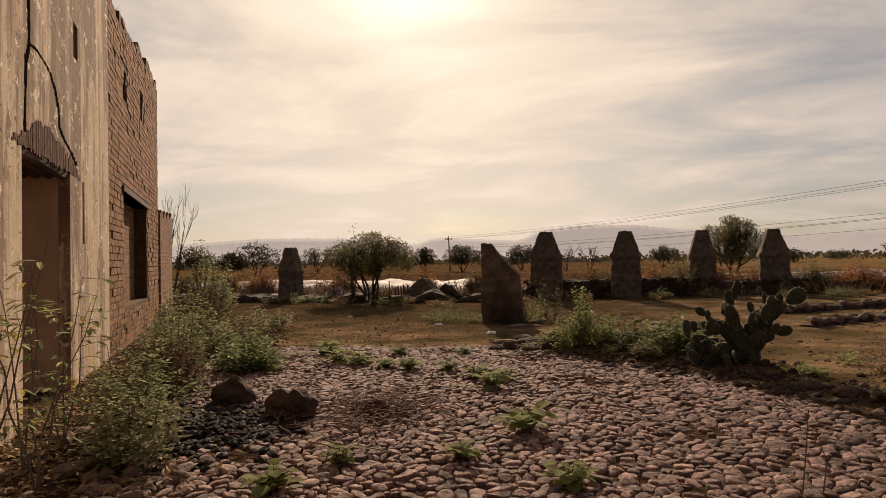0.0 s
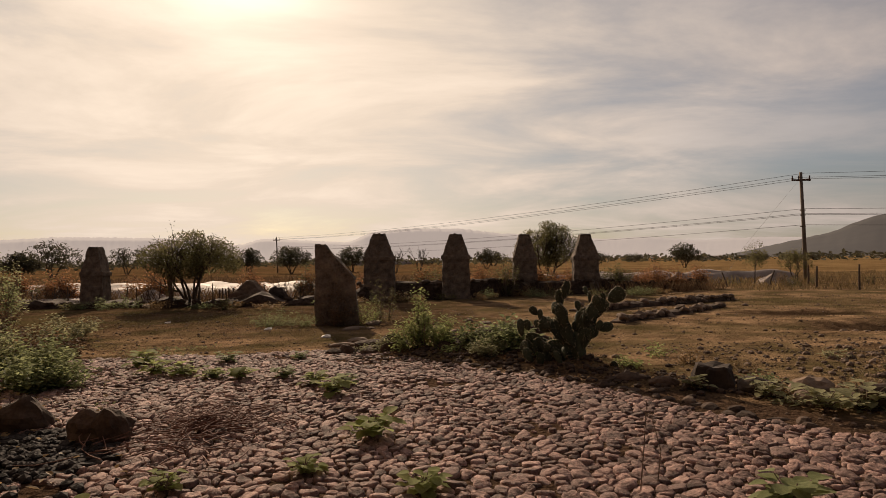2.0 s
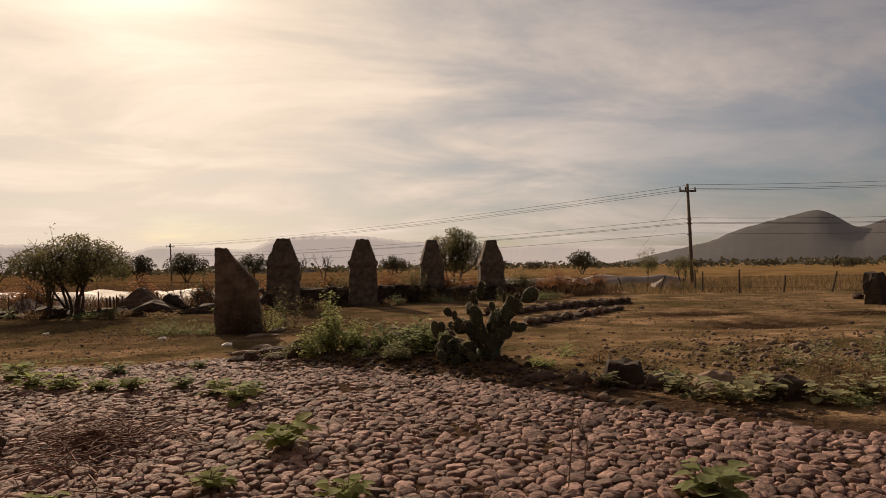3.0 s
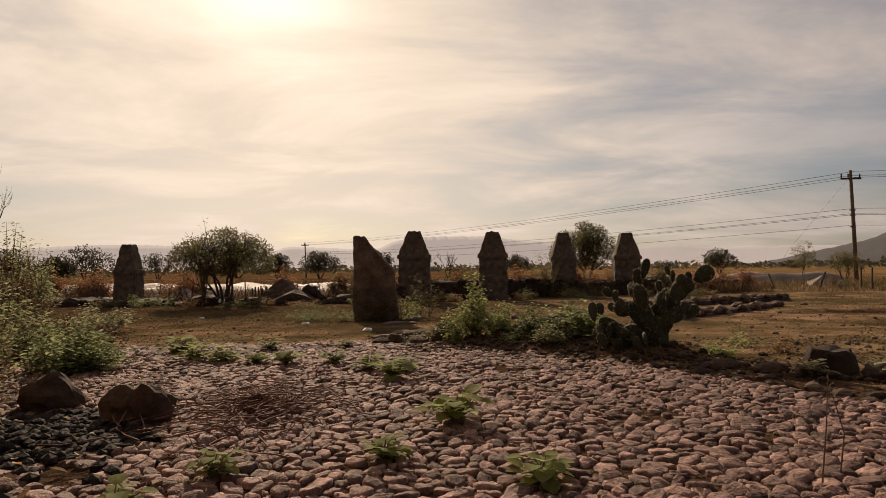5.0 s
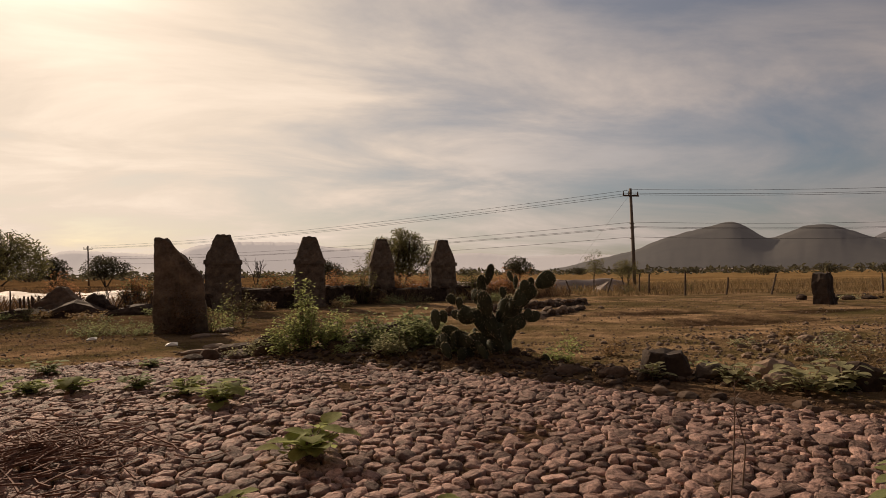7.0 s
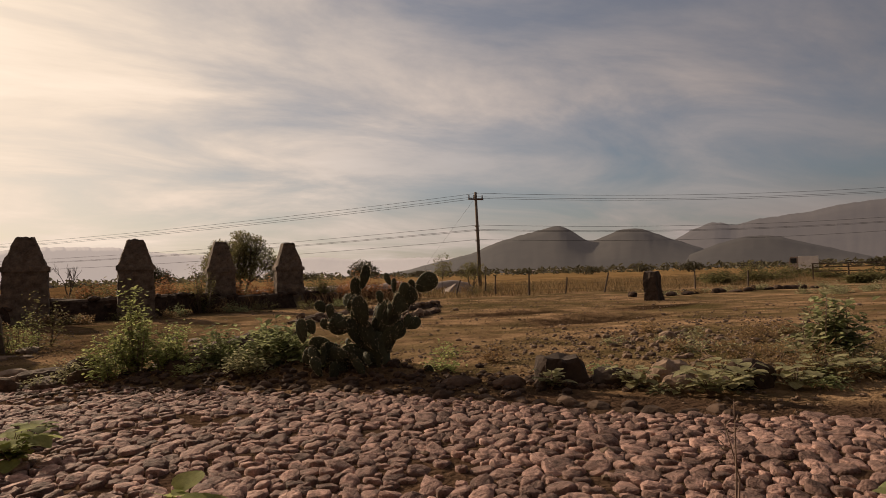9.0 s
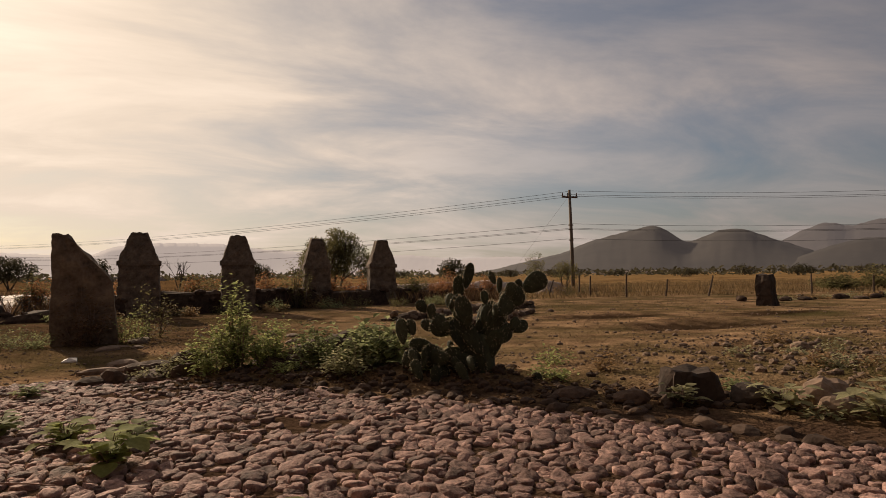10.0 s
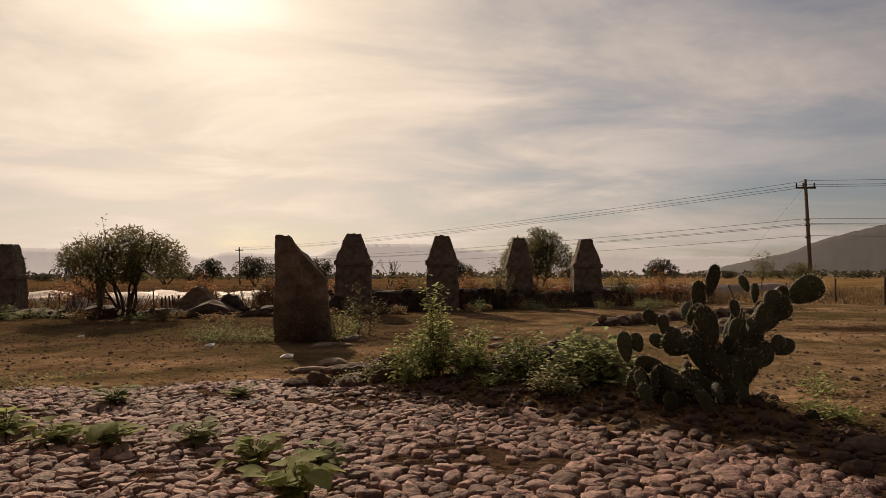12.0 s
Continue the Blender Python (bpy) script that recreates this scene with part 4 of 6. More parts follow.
def leaf_mesh(mat):
    """One broad, cupped, pointed leaf, a metre long, shared by the weeds."""
    if mat.name not in LEAVES:
        s = Shape()
        wide = (0.14, 0.42, 0.5, 0.48, 0.34, 0.08)
        for k, w in enumerate(wide):
            y = k / 5
            droop = -0.12 * y * y
            s.v.extend([(-w, y, droop + 0.25 * w), (0, y, droop), (w, y, droop + 0.25 * w)])
        for k in range(5):
            a = k * 3
            s.f.extend([(a, a + 1, a + 4, a + 3), (a + 1, a + 2, a + 5, a + 4)])
        LEAVES[mat.name] = s.mesh("leaf", mat, True)
    return LEAVES[mat.name]


def low_plant(x, y, size, seed, label, mat, n=11, name="weed", z=None, leaf=1.0):
    """A rosette of broad leaves on short stalks."""
    rnd = random.Random(seed)
    ob = thing(name, pose(x, y, gz(x, y) + 0.02 if z is None else z), label, "weed", "weeds among the stones")
    st = Shape()

    def blade(p, way, long):
        way = Vector(way).normalized()
        side = way.cross(Vector((0, 0, 1))).normalized()
        up = side.cross(way)
        lf = part("leaf", leaf_mesh(mat), None, ob)
        lf.matrix_basis = Matrix.Translation(p) @ Matrix((side, way, up)).transposed().to_4x4() @ Matrix.Scale(long, 4)
    for q in range(n):
        a = 2.4 * q + rnd.random()
        r, h = size * rnd.uniform(0.05, 0.46), size * rnd.uniform(0.08, 0.5)
        tip = Vector((math.cos(a) * r, math.sin(a) * r, h))
        st.tube([(0, 0, -0.03), tip * 0.5 + Vector((0, 0, 0.03)), tip], [0.006, 0.005, 0.003], 4)
        long = leaf * size * rnd.uniform(0.24, 0.4)
        blade(tip, (math.cos(a), math.sin(a), rnd.uniform(-0.3, 0.5)), long)
        blade(tip * 0.7, (math.cos(a + 1.3), math.sin(a + 1.3), 0.3), long * 0.7)
        blade(tip * 0.4, (math.cos(a - 1.5), math.sin(a - 1.5), 0.1), long * 0.6)
    part("stalk", st, M_TWIG, ob)["kind"] = "stuff"
    return ob


# tree and shrubs of the yard's far edge
tree("mesquite_tree", -6.6, 30.4, 3.3, 4.7, 3, "wide small-leaved mesquite tree with several thin stems", 17, 0.13, 6, 4, clump=0.42, lift=0.34)
tree("mesquite_tree", 12.1, 46.5, 4.45, 4.8, 8, "dense small mesquite tree behind the pillars", 17, 0.17, 5, 4, clump=0.45, lift=0.26)
tree("bare_tree", -13.6, 24.6, 5.6, 2.6, 12, "leafless pale tree behind the ruined house", 0, stems=2, depth=5)
bush("tall_shoot", -7.4, 30.0, 4.75, 0.45, 31, "thin leafy shoot rising out of a tree", M_LEAF_TREE, 7, 0.13, 60)
bush("tall_shrub", 8.2, 34.6, 3.2, 1.5, 32, "thin upright shrub against a pillar", M_LEAF_TREE, 14, 0.14, 54)
bush("tall_shrub", 7.0, 35.4, 2.2, 0.5, 33, "thin leafy shoot between the pillars", M_LEAF_TREE, 3, 0.12, 36)
bush("tall_shrub", 3.0, 22.4, 2.15, 0.75, 34, "thin shrub beside the sloping buttress", M_LEAF_TREE, 7, 0.10, 40)
bush("tall_shrub", 2.6, 21.2, 1.25, 0.9, 35, "grey-green shrub at the foot of the buttress", M_LEAF, 12, 0.08, 40)
bush("creeper", 1.75, 20.62, 1.45, 1.3, 36, "creeping weeds over the foot of the buttress", M_BRUSH, 26, 0.08, 40)
bush("bush", -0.4, 21.0, 0.62, 2.3, 37, "low green weeds beside the buttress", M_LEAF_DARK, 30, 0.065, 30)
bush("bush", 0.6, 20.6, 0.55, 1.3, 38, "low green weeds beside the buttress", M_LEAF_DARK, 20, 0.065, 30)
rs = random.Random(77)
for k in range(58):
    px = rs.uniform(-22, 21)
    py = 33.6 + 0.22 * max(0, px) + rs.uniform(0.6, 2.4)
    bush("dry_shrub", px, py, rs.uniform(1.5, 2.2), rs.uniform(0.9, 1.8), 100 + k, "dry reddish-brown shrub behind the low wall", M_LEAF_RUST if rs.random() < 0.6 else M_LEAF_TREE, 20, 0.17, 40)
for k in range(12):
    px = rs.uniform(20, 33)
    bush("dry_shrub", px, 41.5 + rs.uniform(-2, 4), rs.uniform(0.6, 1.3), rs.uniform(0.9, 1.6), 140 + k, "dry grey-green shrub along the fence", M_LEAF_DRY if k % 2 else M_LEAF_TREE, 10, 0.10, 22)
tree("thin_tree", 25.0, 43.0, 2.9, 1.6, 41, "thin half-bare sapling by the fence", 4, 0.13, 2, 4, clump=0.2)
tree("thin_tree", 29.3, 46.0, 2.4, 2.4, 42, "thin half-bare sapling by the utility pole", 5, 0.13, 3, 4, clump=0.25)

for k in range(34):
    px = rs.uniform(-20, 18)
    py = (29.6 if px < -1 else 30.9 + 0.30 * px) + rs.uniform(-1.6, 0.6)
    bush("scrub", px, py, rs.uniform(0.3, 0.75), rs.uniform(0.9, 2.0), 500 + k, "dark dusty scrub at the foot of the low wall", (M_LEAF_DARK, M_LEAF_DRY, M_LEAF_TREE)[k % 3], 14, 0.10, 26)
# weeds beside the cobbles
bush("green_bush", 4.62, 13.5, 1.42, 0.62, 51, "bright green leafy weed bush beside the cobbles", M_LEAF, 17, 0.075, 78)
bush("green_bush", 5.0, 13.3, 0.78, 0.8, 52, "bright green leafy weed bush beside the cobbles", M_LEAF, 22, 0.075, 56)
bush("green_bush", 4.3, 13.4, 0.72, 0.6, 152, "bright green leafy weed bush beside the cobbles", M_LEAF, 14, 0.075, 50)
bush("green_bush", 3.75, 13.7, 0.36, 0.8, 53, "low yellow-green weeds beside the cobbles", M_LEAF_DUSTY, 16, 0.06, 30)
bush("green_bush", 5.1, 12.75, 0.2, 0.4, 153, "low yellow-green weeds beside the cobbles", M_LEAF, 10, 0.06, 20)
bush("dark_bush", 6.1, 12.35, 0.72, 0.75, 54, "dark broad-leaved weed bush beside the cactus", M_LEAF_DARK, 22, 0.11, 30, narrow=0.75)
bush("dark_bush", 6.25, 12.85, 0.78, 0.5, 154, "dark broad-leaved weed bush beside the cactus", M_LEAF_DARK, 10, 0.15, 16, narrow=0.8)
bush("dark_bush", 5.8, 12.1, 0.42, 0.7, 55, "grey-green dusty weeds beside the cobbles", M_LEAF_DUSTY, 22, 0.055, 46, narrow=0.6)
bush("dark_bush", 5.55, 12.9, 0.62, 0.5, 155, "dark broad-leaved weed bush beside the cobbles", M_LEAF_DARK, 14, 0.085, 40, narrow=0.6)
bush("dark_bush", 6.55, 11.75, 0.4, 0.6, 56, "dark low weeds at the foot of the cactus", M_LEAF_DARK, 14, 0.07, 30)
bush("dark_bush", 7.75, 11.1, 0.22, 0.5, 156, "low green weeds behind the cactus", M_LEAF, 14, 0.06, 24)
bush("leafy_shrub", 11.62, 8.85, 1.12, 0.5, 57, "broad-leaved dusty green shrub on bare earth", M_LEAF_DUSTY, 12, 0.12, 18, narrow=0.7)
bush("leafy_shrub", 11.82, 8.75, 0.95, 0.42, 157, "dark broad-leaved shrub on bare earth", M_LEAF_DARK, 18, 0.12, 26, narrow=0.75)
bush("dry_weed", 8.9, 11.6, 0.36, 0.4, 58, "small dry weed on bare earth", M_LEAF_DRY, 9, 0.08, 16)
bush("dry_weed", 8.7, 12.6, 0.36, 0.55, 59, "small yellowish weed on bare earth", M_LEAF, 9, 0.07, 18)
bush("dry_weed", 13.5, 13.3, 0.35, 0.5, 60, "small dry weed on bare earth", M_LEAF_DRY, 9, 0.09, 14)
for k in range(9):
    bush("dry_grass_tuft", 9.9 + 0.33 * k + rs.uniform(-.2, .2), 8.75 - 0.12 * k + rs.uniform(-.35, .35), rs.uniform(0.2, 0.42), 0.45, 160 + k, "tuft of dry grass beside the stones", M_GRASS, 20, 0.16, 7, "grass", narrow=0.12)
for k, (px, py, sz) in enumerate([(8.75, 8.95, 0.34), (9.05, 8.3, 0.42), (9.5, 8.35, 0.36), (9.75, 8.75, 0.32), (10.6, 8.25, 0.34), (11.1, 8.1, 0.3), (8.1, 9.4, 0.26), (10.0, 8.1, 0.3)]):
    low_plant(px, py, sz * 1.35, 200 + k, "pale broad-leaved weed among the stones", M_LEAF_DUSTY, 20, leaf=0.8)
for k, (px, py, sz, dk) in enumerate([(3.68, 9.4, 0.34, 0), (4.4, 7.4, 0.34, 0), (1.12, 11.1, 0.32, 0), (2.13, 10.63, 0.3, 0), (1.3, 12.5, 0.28, 1), (2.73, 10.76, 0.26, 1), (3.75, 10.0, 0.22, 1), (3.06, 6.15, 0.2, 0),
                                       (2.84, 5.5, 0.26, 0), (4.94, 6.1, 0.24, 0), (4.0, 6.5, 0.2, 0), (7.3, 5.72, 0.36, 1), (3.3, 10.12, 0.28, 0), (1.67, 10.82, 0.28, 0), (2.5, 12.7, 0.22, 1), (0.6, 11.3, 0.34, 0), (0.0, 12.2, 0.4, 0)]):
    low_plant(px, py, sz * 1.2, 230 + k, "small green broad-leaved weed between the cobbles", M_LEAF_DARK if dk else M_LEAF, 22)

s = Shape()
rw = random.Random(91)
for k in range(4200):
    px, py = rw.uniform(-7, 1.2), rw.uniform(8.5, 16)
    if (px + 0.63) * 0.819 + (py - 6.48) * 0.574 < 0.5 or noise.noise(Vector((px * 0.7, py * 0.7, 5))) < -0.05 + 0.05 * max(0, px):
        continue
    a = rw.uniform(0, 6.28)
    s.leaf((px, py, gz(px, py)), (math.cos(a), math.sin(a), rw.uniform(0.1, 0.8)), (0, 0, 1), rw.uniform(0.03, 0.08), rw.uniform(0.015, 0.035))
tagged(part("ground_weeds", s, M_LEAF_DARK), "thin green ground cover beside the house", "weeds", kind="stuff")
# thicket along the house wall
for k, (px, py, h, w, dk) in enumerate([(1.35, 5.8, 0.8, 0.95, 0), (0.55, 6.75, 1.05, 1.2, 1), (-0.25, 8.25, 1.1, 1.3, 0), (-1.2, 9.4, 1.25, 1.4, 0), (-2.2, 10.9, 1.45, 1.5, 0), (-3.2, 12.4, 1.6, 1.6, 0),
                                        (-4.3, 14.2, 2.0, 1.7, 0), (-5.6, 16.2, 2.9, 1.6, 0), (-7.0, 18.4, 2.6, 2.0, 0), (-1.6, 11.6, 0.75, 1.5, 0), (-2.6, 13.6, 0.7, 1.6, 0), (-0.4, 10.2, 0.6, 1.2, 0), (-4.6, 17.4, 0.9, 2.2, 0)]):
    bush("wall_thicket", px, py, h, w, 260 + k, "tangled dusty green weeds along the ruined house", (M_LEAF_DUSTY, M_LEAF_DARK, M_BRUSH, M_LEAF_DARK)[k % 4], 26, 0.075 if k < 5 else 0.1, 66, narrow=0.55)
rb = random.Random(58)
s = Shape()
for k in range(2600):
    q, off = rb.uniform(-5, 5), abs(rb.gauss(0, 0.9)) + 0.05
    px, py = -0.63 - 0.574 * q + 0.819 * off, 6.48 + 0.819 * q + 0.574 * off
    a = rb.uniform(0, 6.28)
    s.leaf((px, py, gz(px, py) + 0.01 + 0.03 * rb.random()), (math.cos(a), math.sin(a), rb.uniform(-0.1, 0.5)), (0, 0, 1), rb.uniform(0.05, 0.11), rb.uniform(0.03, 0.06))
tagged(part("leaf_litter", s, M_LEAF_DRY), "brown dead leaves at the foot of the house wall", "litter", kind="stuff")
for k in range(16):
    q, off = rb.uniform(-3, 2.5), rb.uniform(0.35, 1.5)
    rock(-0.63 - 0.574 * q + 0.819 * off, 6.48 + 0.819 * q + 0.574 * off, (rb.uniform(0.07, 0.16), rb.uniform(0.06, 0.12), rb.uniform(0.04, 0.09)), 80 + k, "lump of fallen rubble beside the house wall", M_STONE, 2, rb.uniform(0, 90))
for k in range(34):
    rock(rb.uniform(0.55, 2.1), rb.uniform(4.5, 5.6), (rb.uniform(0.05, 0.14), rb.uniform(0.05, 0.11), rb.uniform(0.03, 0.08)), 700 + k, "lump of fallen rubble beside the house wall", M_STONE, 2, rb.uniform(0, 90))
for k in range(32):
    py = 7.7 + 0.14 * k
    rock(right_edge(py) + rb.uniform(-0.05, 0.4), py, (rb.uniform(0.06, 0.15), rb.uniform(0.05, 0.1), rb.uniform(0.03, 0.06)), 110 + k, "dark edge stone beside the cobbles", M_DARKSTONE, 2, rb.uniform(0, 90))
rt = random.Random(55)
for k, (px, py, h) in enumerate([(1.0, 4.75, 2.05), (1.22, 5.0, 1.6), (0.75, 5.3, 1.9), (0.5, 5.9, 1.5)]):
    ob = thing("sapling", pose(px, py, 0), "thin sapling with sparse yellowing leaves against the plaster wall", "sapling")
    st, lf, yl = Shape(), Shape(), Shape()
    for q in range(3):
        a = rt.uniform(0, 6.28)
        pts = [Vector((0, 0, 0))]
        for j in range(5):
            pts.append(pts[-1] + Vector((math.cos(a) * 0.07 + rt.uniform(-.05, .05), math.sin(a) * 0.07 + rt.uniform(-.05, .05), h / 5 * rt.uniform(0.7, 1.05))))
        st.tube(pts, [0.009, 0.008, 0.007, 0.005, 0.004, 0.002], 5)
        for j in range(12):
            i = rt.randrange(1, 5)
            p = pts[i].lerp(pts[i + 1], rt.random())
            b = rt.uniform(0, 6.28)
            e = p + Vector((math.cos(b), math.sin(b), rt.uniform(-.1, .3))) * rt.uniform(0.06, 0.22)
            st.tube([p, e], [0.003, 0.0015], 4)
            for u in range(2):
                c = b + rt.uniform(-1, 1)
                (yl if rt.random() < 0.3 else lf).leaf(p.lerp(e, rt.uniform(0.5, 1)), (math.cos(c), math.sin(c), rt.uniform(-1, 0.2)), (0, 0, 1), rt.uniform(0.07, 0.13), 0.045)
    part("stem", st, M_TWIG, ob)
    part("foliage", lf, M_LEAF_DARK, ob)
    part("yellow_foliage", yl, M_LEAF_YELLOW, ob, "yellow leaves")


# ---- prickly pear ----
def prickly_pear():
    at = Vector((7.07, 11.28, gz(7.07, 11.28) - 0.04))
    ob = thing("prickly_pear_cactus", Matrix.Translation(at) @ Matrix.Rotation(radians(-27), 4, "Z"), "large prickly pear cactus with many dark spiny pads", "cactus")
    rnd = random.Random(15)
    kinds = []
    for q in range(4):
        bm = bmesh.new()
        bmesh.ops.create_uvsphere(bm, u_segments=16, v_segments=10, radius=0.5)
        for v in bm.verts:
            t = v.co.z + 0.5
            v.co.x *= 0.62 + 0.45 * t + 0.06 * noise.noise(v.co * 3 + Vector((q * 4, 0, 0)))
            v.co.y += 0.02 * noise.noise(v.co * 2 + Vector((q * 7, 0, 0)))
        me = bpy.data.meshes.new("pad")
        bm.to_mesh(me)
        bm.free()
        me.materials.append(M_PAD)
        me.polygons.foreach_set("use_smooth", [True] * len(me.polygons))
        kinds.append(me)
        sp = Shape()
        for k in range(80):
            a, t = rnd.uniform(0, 6.28), rnd.uniform(-1, 1)
            c = math.sqrt(1 - t * t)
            p = Vector((c * math.cos(a) * (0.62 + 0.45 * (t / 2 + 0.5)) * 0.5, c * math.sin(a) * 0.5, t * 0.5))
            for u in range(2):
                w = Vector((p.x * 2 + rnd.uniform(-.5, .5), p.y * 3 + rnd.uniform(-.5, .5), p.z * 2 + rnd.uniform(-.5, .5))).normalized()
                sp.leaf(p, (w.x, w.y * 1.2, w.z), (0.3, 1, 0.2), 0.085, 0.010)
        kinds.append(sp.mesh("spines", M_SPINE))

    def pad(x, y, z, w, h, lean, yaw, k):
        p = part("pad", kinds[(k % 4) * 2], None, ob)
        p.matrix_basis = pose(x, y, z, rnd.uniform(-12, 12), lean, yaw) @ Matrix.Diagonal((w, 0.03 + 0.12 * w, h, 1))
        part("spine", kinds[(k % 4) * 2 + 1], None, p)["kind"] = "stuff"
    # outer pads: x, z, width, height, lean
    main = [(0.56, 0.97, 0.24, 0.29, 58), (0.37, 0.49, 0.16, 0.26, 84), (-0.15, 1.06, 0.13, 0.27, 12), (-0.26, 0.91, 0.14, 0.29, -4), (-0.35, 0.76, 0.15, 0.22, -24),
            (-0.66, 0.73, 0.13, 0.16, -42), (-0.55, 0.67, 0.12, 0.18, -8), (0.10, 1.03, 0.09, 0.15, -24), (0.18, 0.95, 0.08, 0.17, 4), (0.30, 0.90, 0.13, 0.17, 22),
            (-0.89, 0.46, 0.16, 0.27, -10), (-0.68, 0.30, 0.17, 0.28, -78), (-0.76, 0.13, 0.14, 0.20, 6), (-0.57, 0.12, 0.18, 0.20, 12), (-0.43, -0.01, 0.14, 0.20, -5),
            (0.57, -0.06, 0.13, 0.18, -16), (-0.79, 0.50, 0.14, 0.17, -20), (-0.60, 0.52, 0.13, 0.18, -62), (0.02, 0.82, 0.1, 0.15, -8)]
    for k, (x, z, w, h, lean) in enumerate(main):
        pad(x, rnd.uniform(-0.16, 0.16), z, w * 1.08, h * 1.06, lean, rnd.uniform(-30, 30), k)
    # two forks of thick old pads, and side pads that carry the outer ones
    forks = [((0.0, 0.12), (-0.17, 0.34), (-0.34, 0.52), (-0.52, 0.56)), ((-0.1, 0.3), (-0.2, 0.55), (-0.22, 0.75)), ((0.02, 0.15), (0.11, 0.42), (0.2, 0.66), (0.28, 0.8), (0.4, 0.86)),
             ((0.0, 0.2), (0.02, 0.45), (0.05, 0.7)), ((-0.1, 0.12), (-0.4, 0.2), (-0.62, 0.22)), ((0.16, 0.4), (0.26, 0.46))]
    k = 0
    for fork in forks:
        y = 0.0
        for (ax, az), (bx, bz) in zip(fork, fork[1:]):
            long = math.hypot(bx - ax, bz - az)
            y += rnd.uniform(-0.06, 0.06)
            for q in (-1, 0, 1):
                pad((ax + bx) / 2 + rnd.uniform(-.03, .03), y + 0.08 * q, (az + bz) / 2 + rnd.uniform(-.03, .03), rnd.uniform(0.19, 0.27), long * rnd.uniform(1.2, 1.5) + 0.07, math.degrees(math.atan2(bx - ax, bz - az)) + rnd.uniform(-14, 14), rnd.uniform(-50, 50), k)
                k += 1
            pad(bx + rnd.uniform(-.1, .1), y + rnd.uniform(-.14, .14), bz + rnd.uniform(-0.02, .08), rnd.uniform(0.1, 0.15), rnd.uniform(0.14, 0.2), rnd.uniform(-40, 40), rnd.uniform(-60, 60), k)
    s = Shape()
    s.tube([(0.02, 0, -0.08), (0.01, 0, 0.1), (0.0, 0, 0.3), (0.02, 0, 0.42)], [0.14, 0.11, 0.12, 0.08], 10)
    part("trunk", s, M_PAD, ob, "thick woody base", True)
    for k in range(22):
        pad(rnd.uniform(-0.85, -0.05), rnd.uniform(-0.4, 0.1), rnd.uniform(-0.04, 0.2), rnd.uniform(0.1, 0.17), rnd.uniform(0.14, 0.23), rnd.uniform(-50, 50), rnd.uniform(-60, 60), k)


prickly_pear()


# ---- loose stones, litter, twigs ----
rock(0.85, 7.95, (0.24, 0.2, 0.2), 1, "dark porous rock on burnt stones", M_DARKSTONE)
rock(1.72, 7.62, (0.2, 0.18, 0.17), 2, "dark porous rock on the cobbles", M_DARKSTONE)
rock(1.98, 7.5, (0.17, 0.15, 0.2), 3, "dark porous rock leaning on another", M_DARKSTONE)
black = part("rock", lathe_block([(0, -0.22, 0.24, -0.2, 0.2), (0.12, -0.23, 0.24, -0.2, 0.2), (0.27, -0.22, 0.19, -0.18, 0.18), (0.31, -0.2, 0.15, -0.16, 0.15)], 4, 7, 0.06), M_ROCK)
black.matrix_world = pose(8.44, 9.68, gz(8.44, 9.68) - 0.03, 0, 4, -24)
tagged(black, "large black flat-topped block of rock at the cobbles' edge", "rock")
rock(8.8, 9.3, (0.2, 0.17, 0.12), 5, "black porous rock at the cobbles' edge", M_ROCK)
rock(9.28, 8.98, (0.24, 0.2, 0.17), 6, "rounded pale brown boulder among weeds", M_STONE)
rock(9.1, 8.72, (0.17, 0.13, 0.1), 7, "rounded pale brown stone among weeds", M_STONE)
rock(9.75, 8.45, (0.3, 0.2, 0.17), 8, "dark rock among dry weeds", M_DARKSTONE)
rock(7.85, 9.75, (0.18, 0.13, 0.09), 9, "dark stone at the cobbles' edge", M_DARKSTONE)
rock(8.15, 9.5, (0.15, 0.12, 0.08), 10, "dark stone at the cobbles' edge", M_DARKSTONE)
rock(7.55, 10.25, (0.2, 0.13, 0.08), 11, "dark stone at the cobbles' edge", M_DARKSTONE)
rock(3.55, 14.3, (0.3, 0.22, 0.16), 12, "dark rock beside green weeds", M_DARKSTONE)
rock(4.0, 13.95, (0.22, 0.2, 0.2), 13, "dark rock beside green weeds", M_DARKSTONE)
rock(12.9, 12.3, (0.16, 0.12, 0.1), 14, "small pale stone on bare earth", M_STONE)
for k, (px, py) in enumerate([(6.05, 14.0), (6.4, 13.8), (6.7, 14.1), (6.2, 14.4), (6.55, 14.35), (5.85, 14.3), (6.9, 13.8), (6.3, 13.5), (5.9, 13.7), (6.6, 13.4)]):
    rock(px, py, (0.26, 0.2, 0.2 + 0.14 * (k < 5)), 20 + k, "grey-brown stone of a heap behind the bushes", M_DARKSTONE, 2)
for k, (px, py) in enumerate([(15.9, 18.6), (16.4, 18.9), (16.9, 18.2), (17.4, 18.7), (15.4, 18.3), (16.7, 17.9), (11.4, 21.5), (16.6, 26.4)]):
    rock(px, py, (0.12, 0.1, 0.07), 40 + k, "stone lying on bare earth", M_STONE, 2, sink=0.02)
rk = random.Random(33)
for k in range(16):
    rock(rk.uniform(2.9, 4.3), rk.uniform(13.5, 14.7), (rk.uniform(0.08, 0.24), rk.uniform(0.08, 0.2), rk.uniform(0.05, 0.15)), 760 + k, "dark broken stone beside green weeds", M_DARKSTONE, 2, rk.uniform(0, 90))
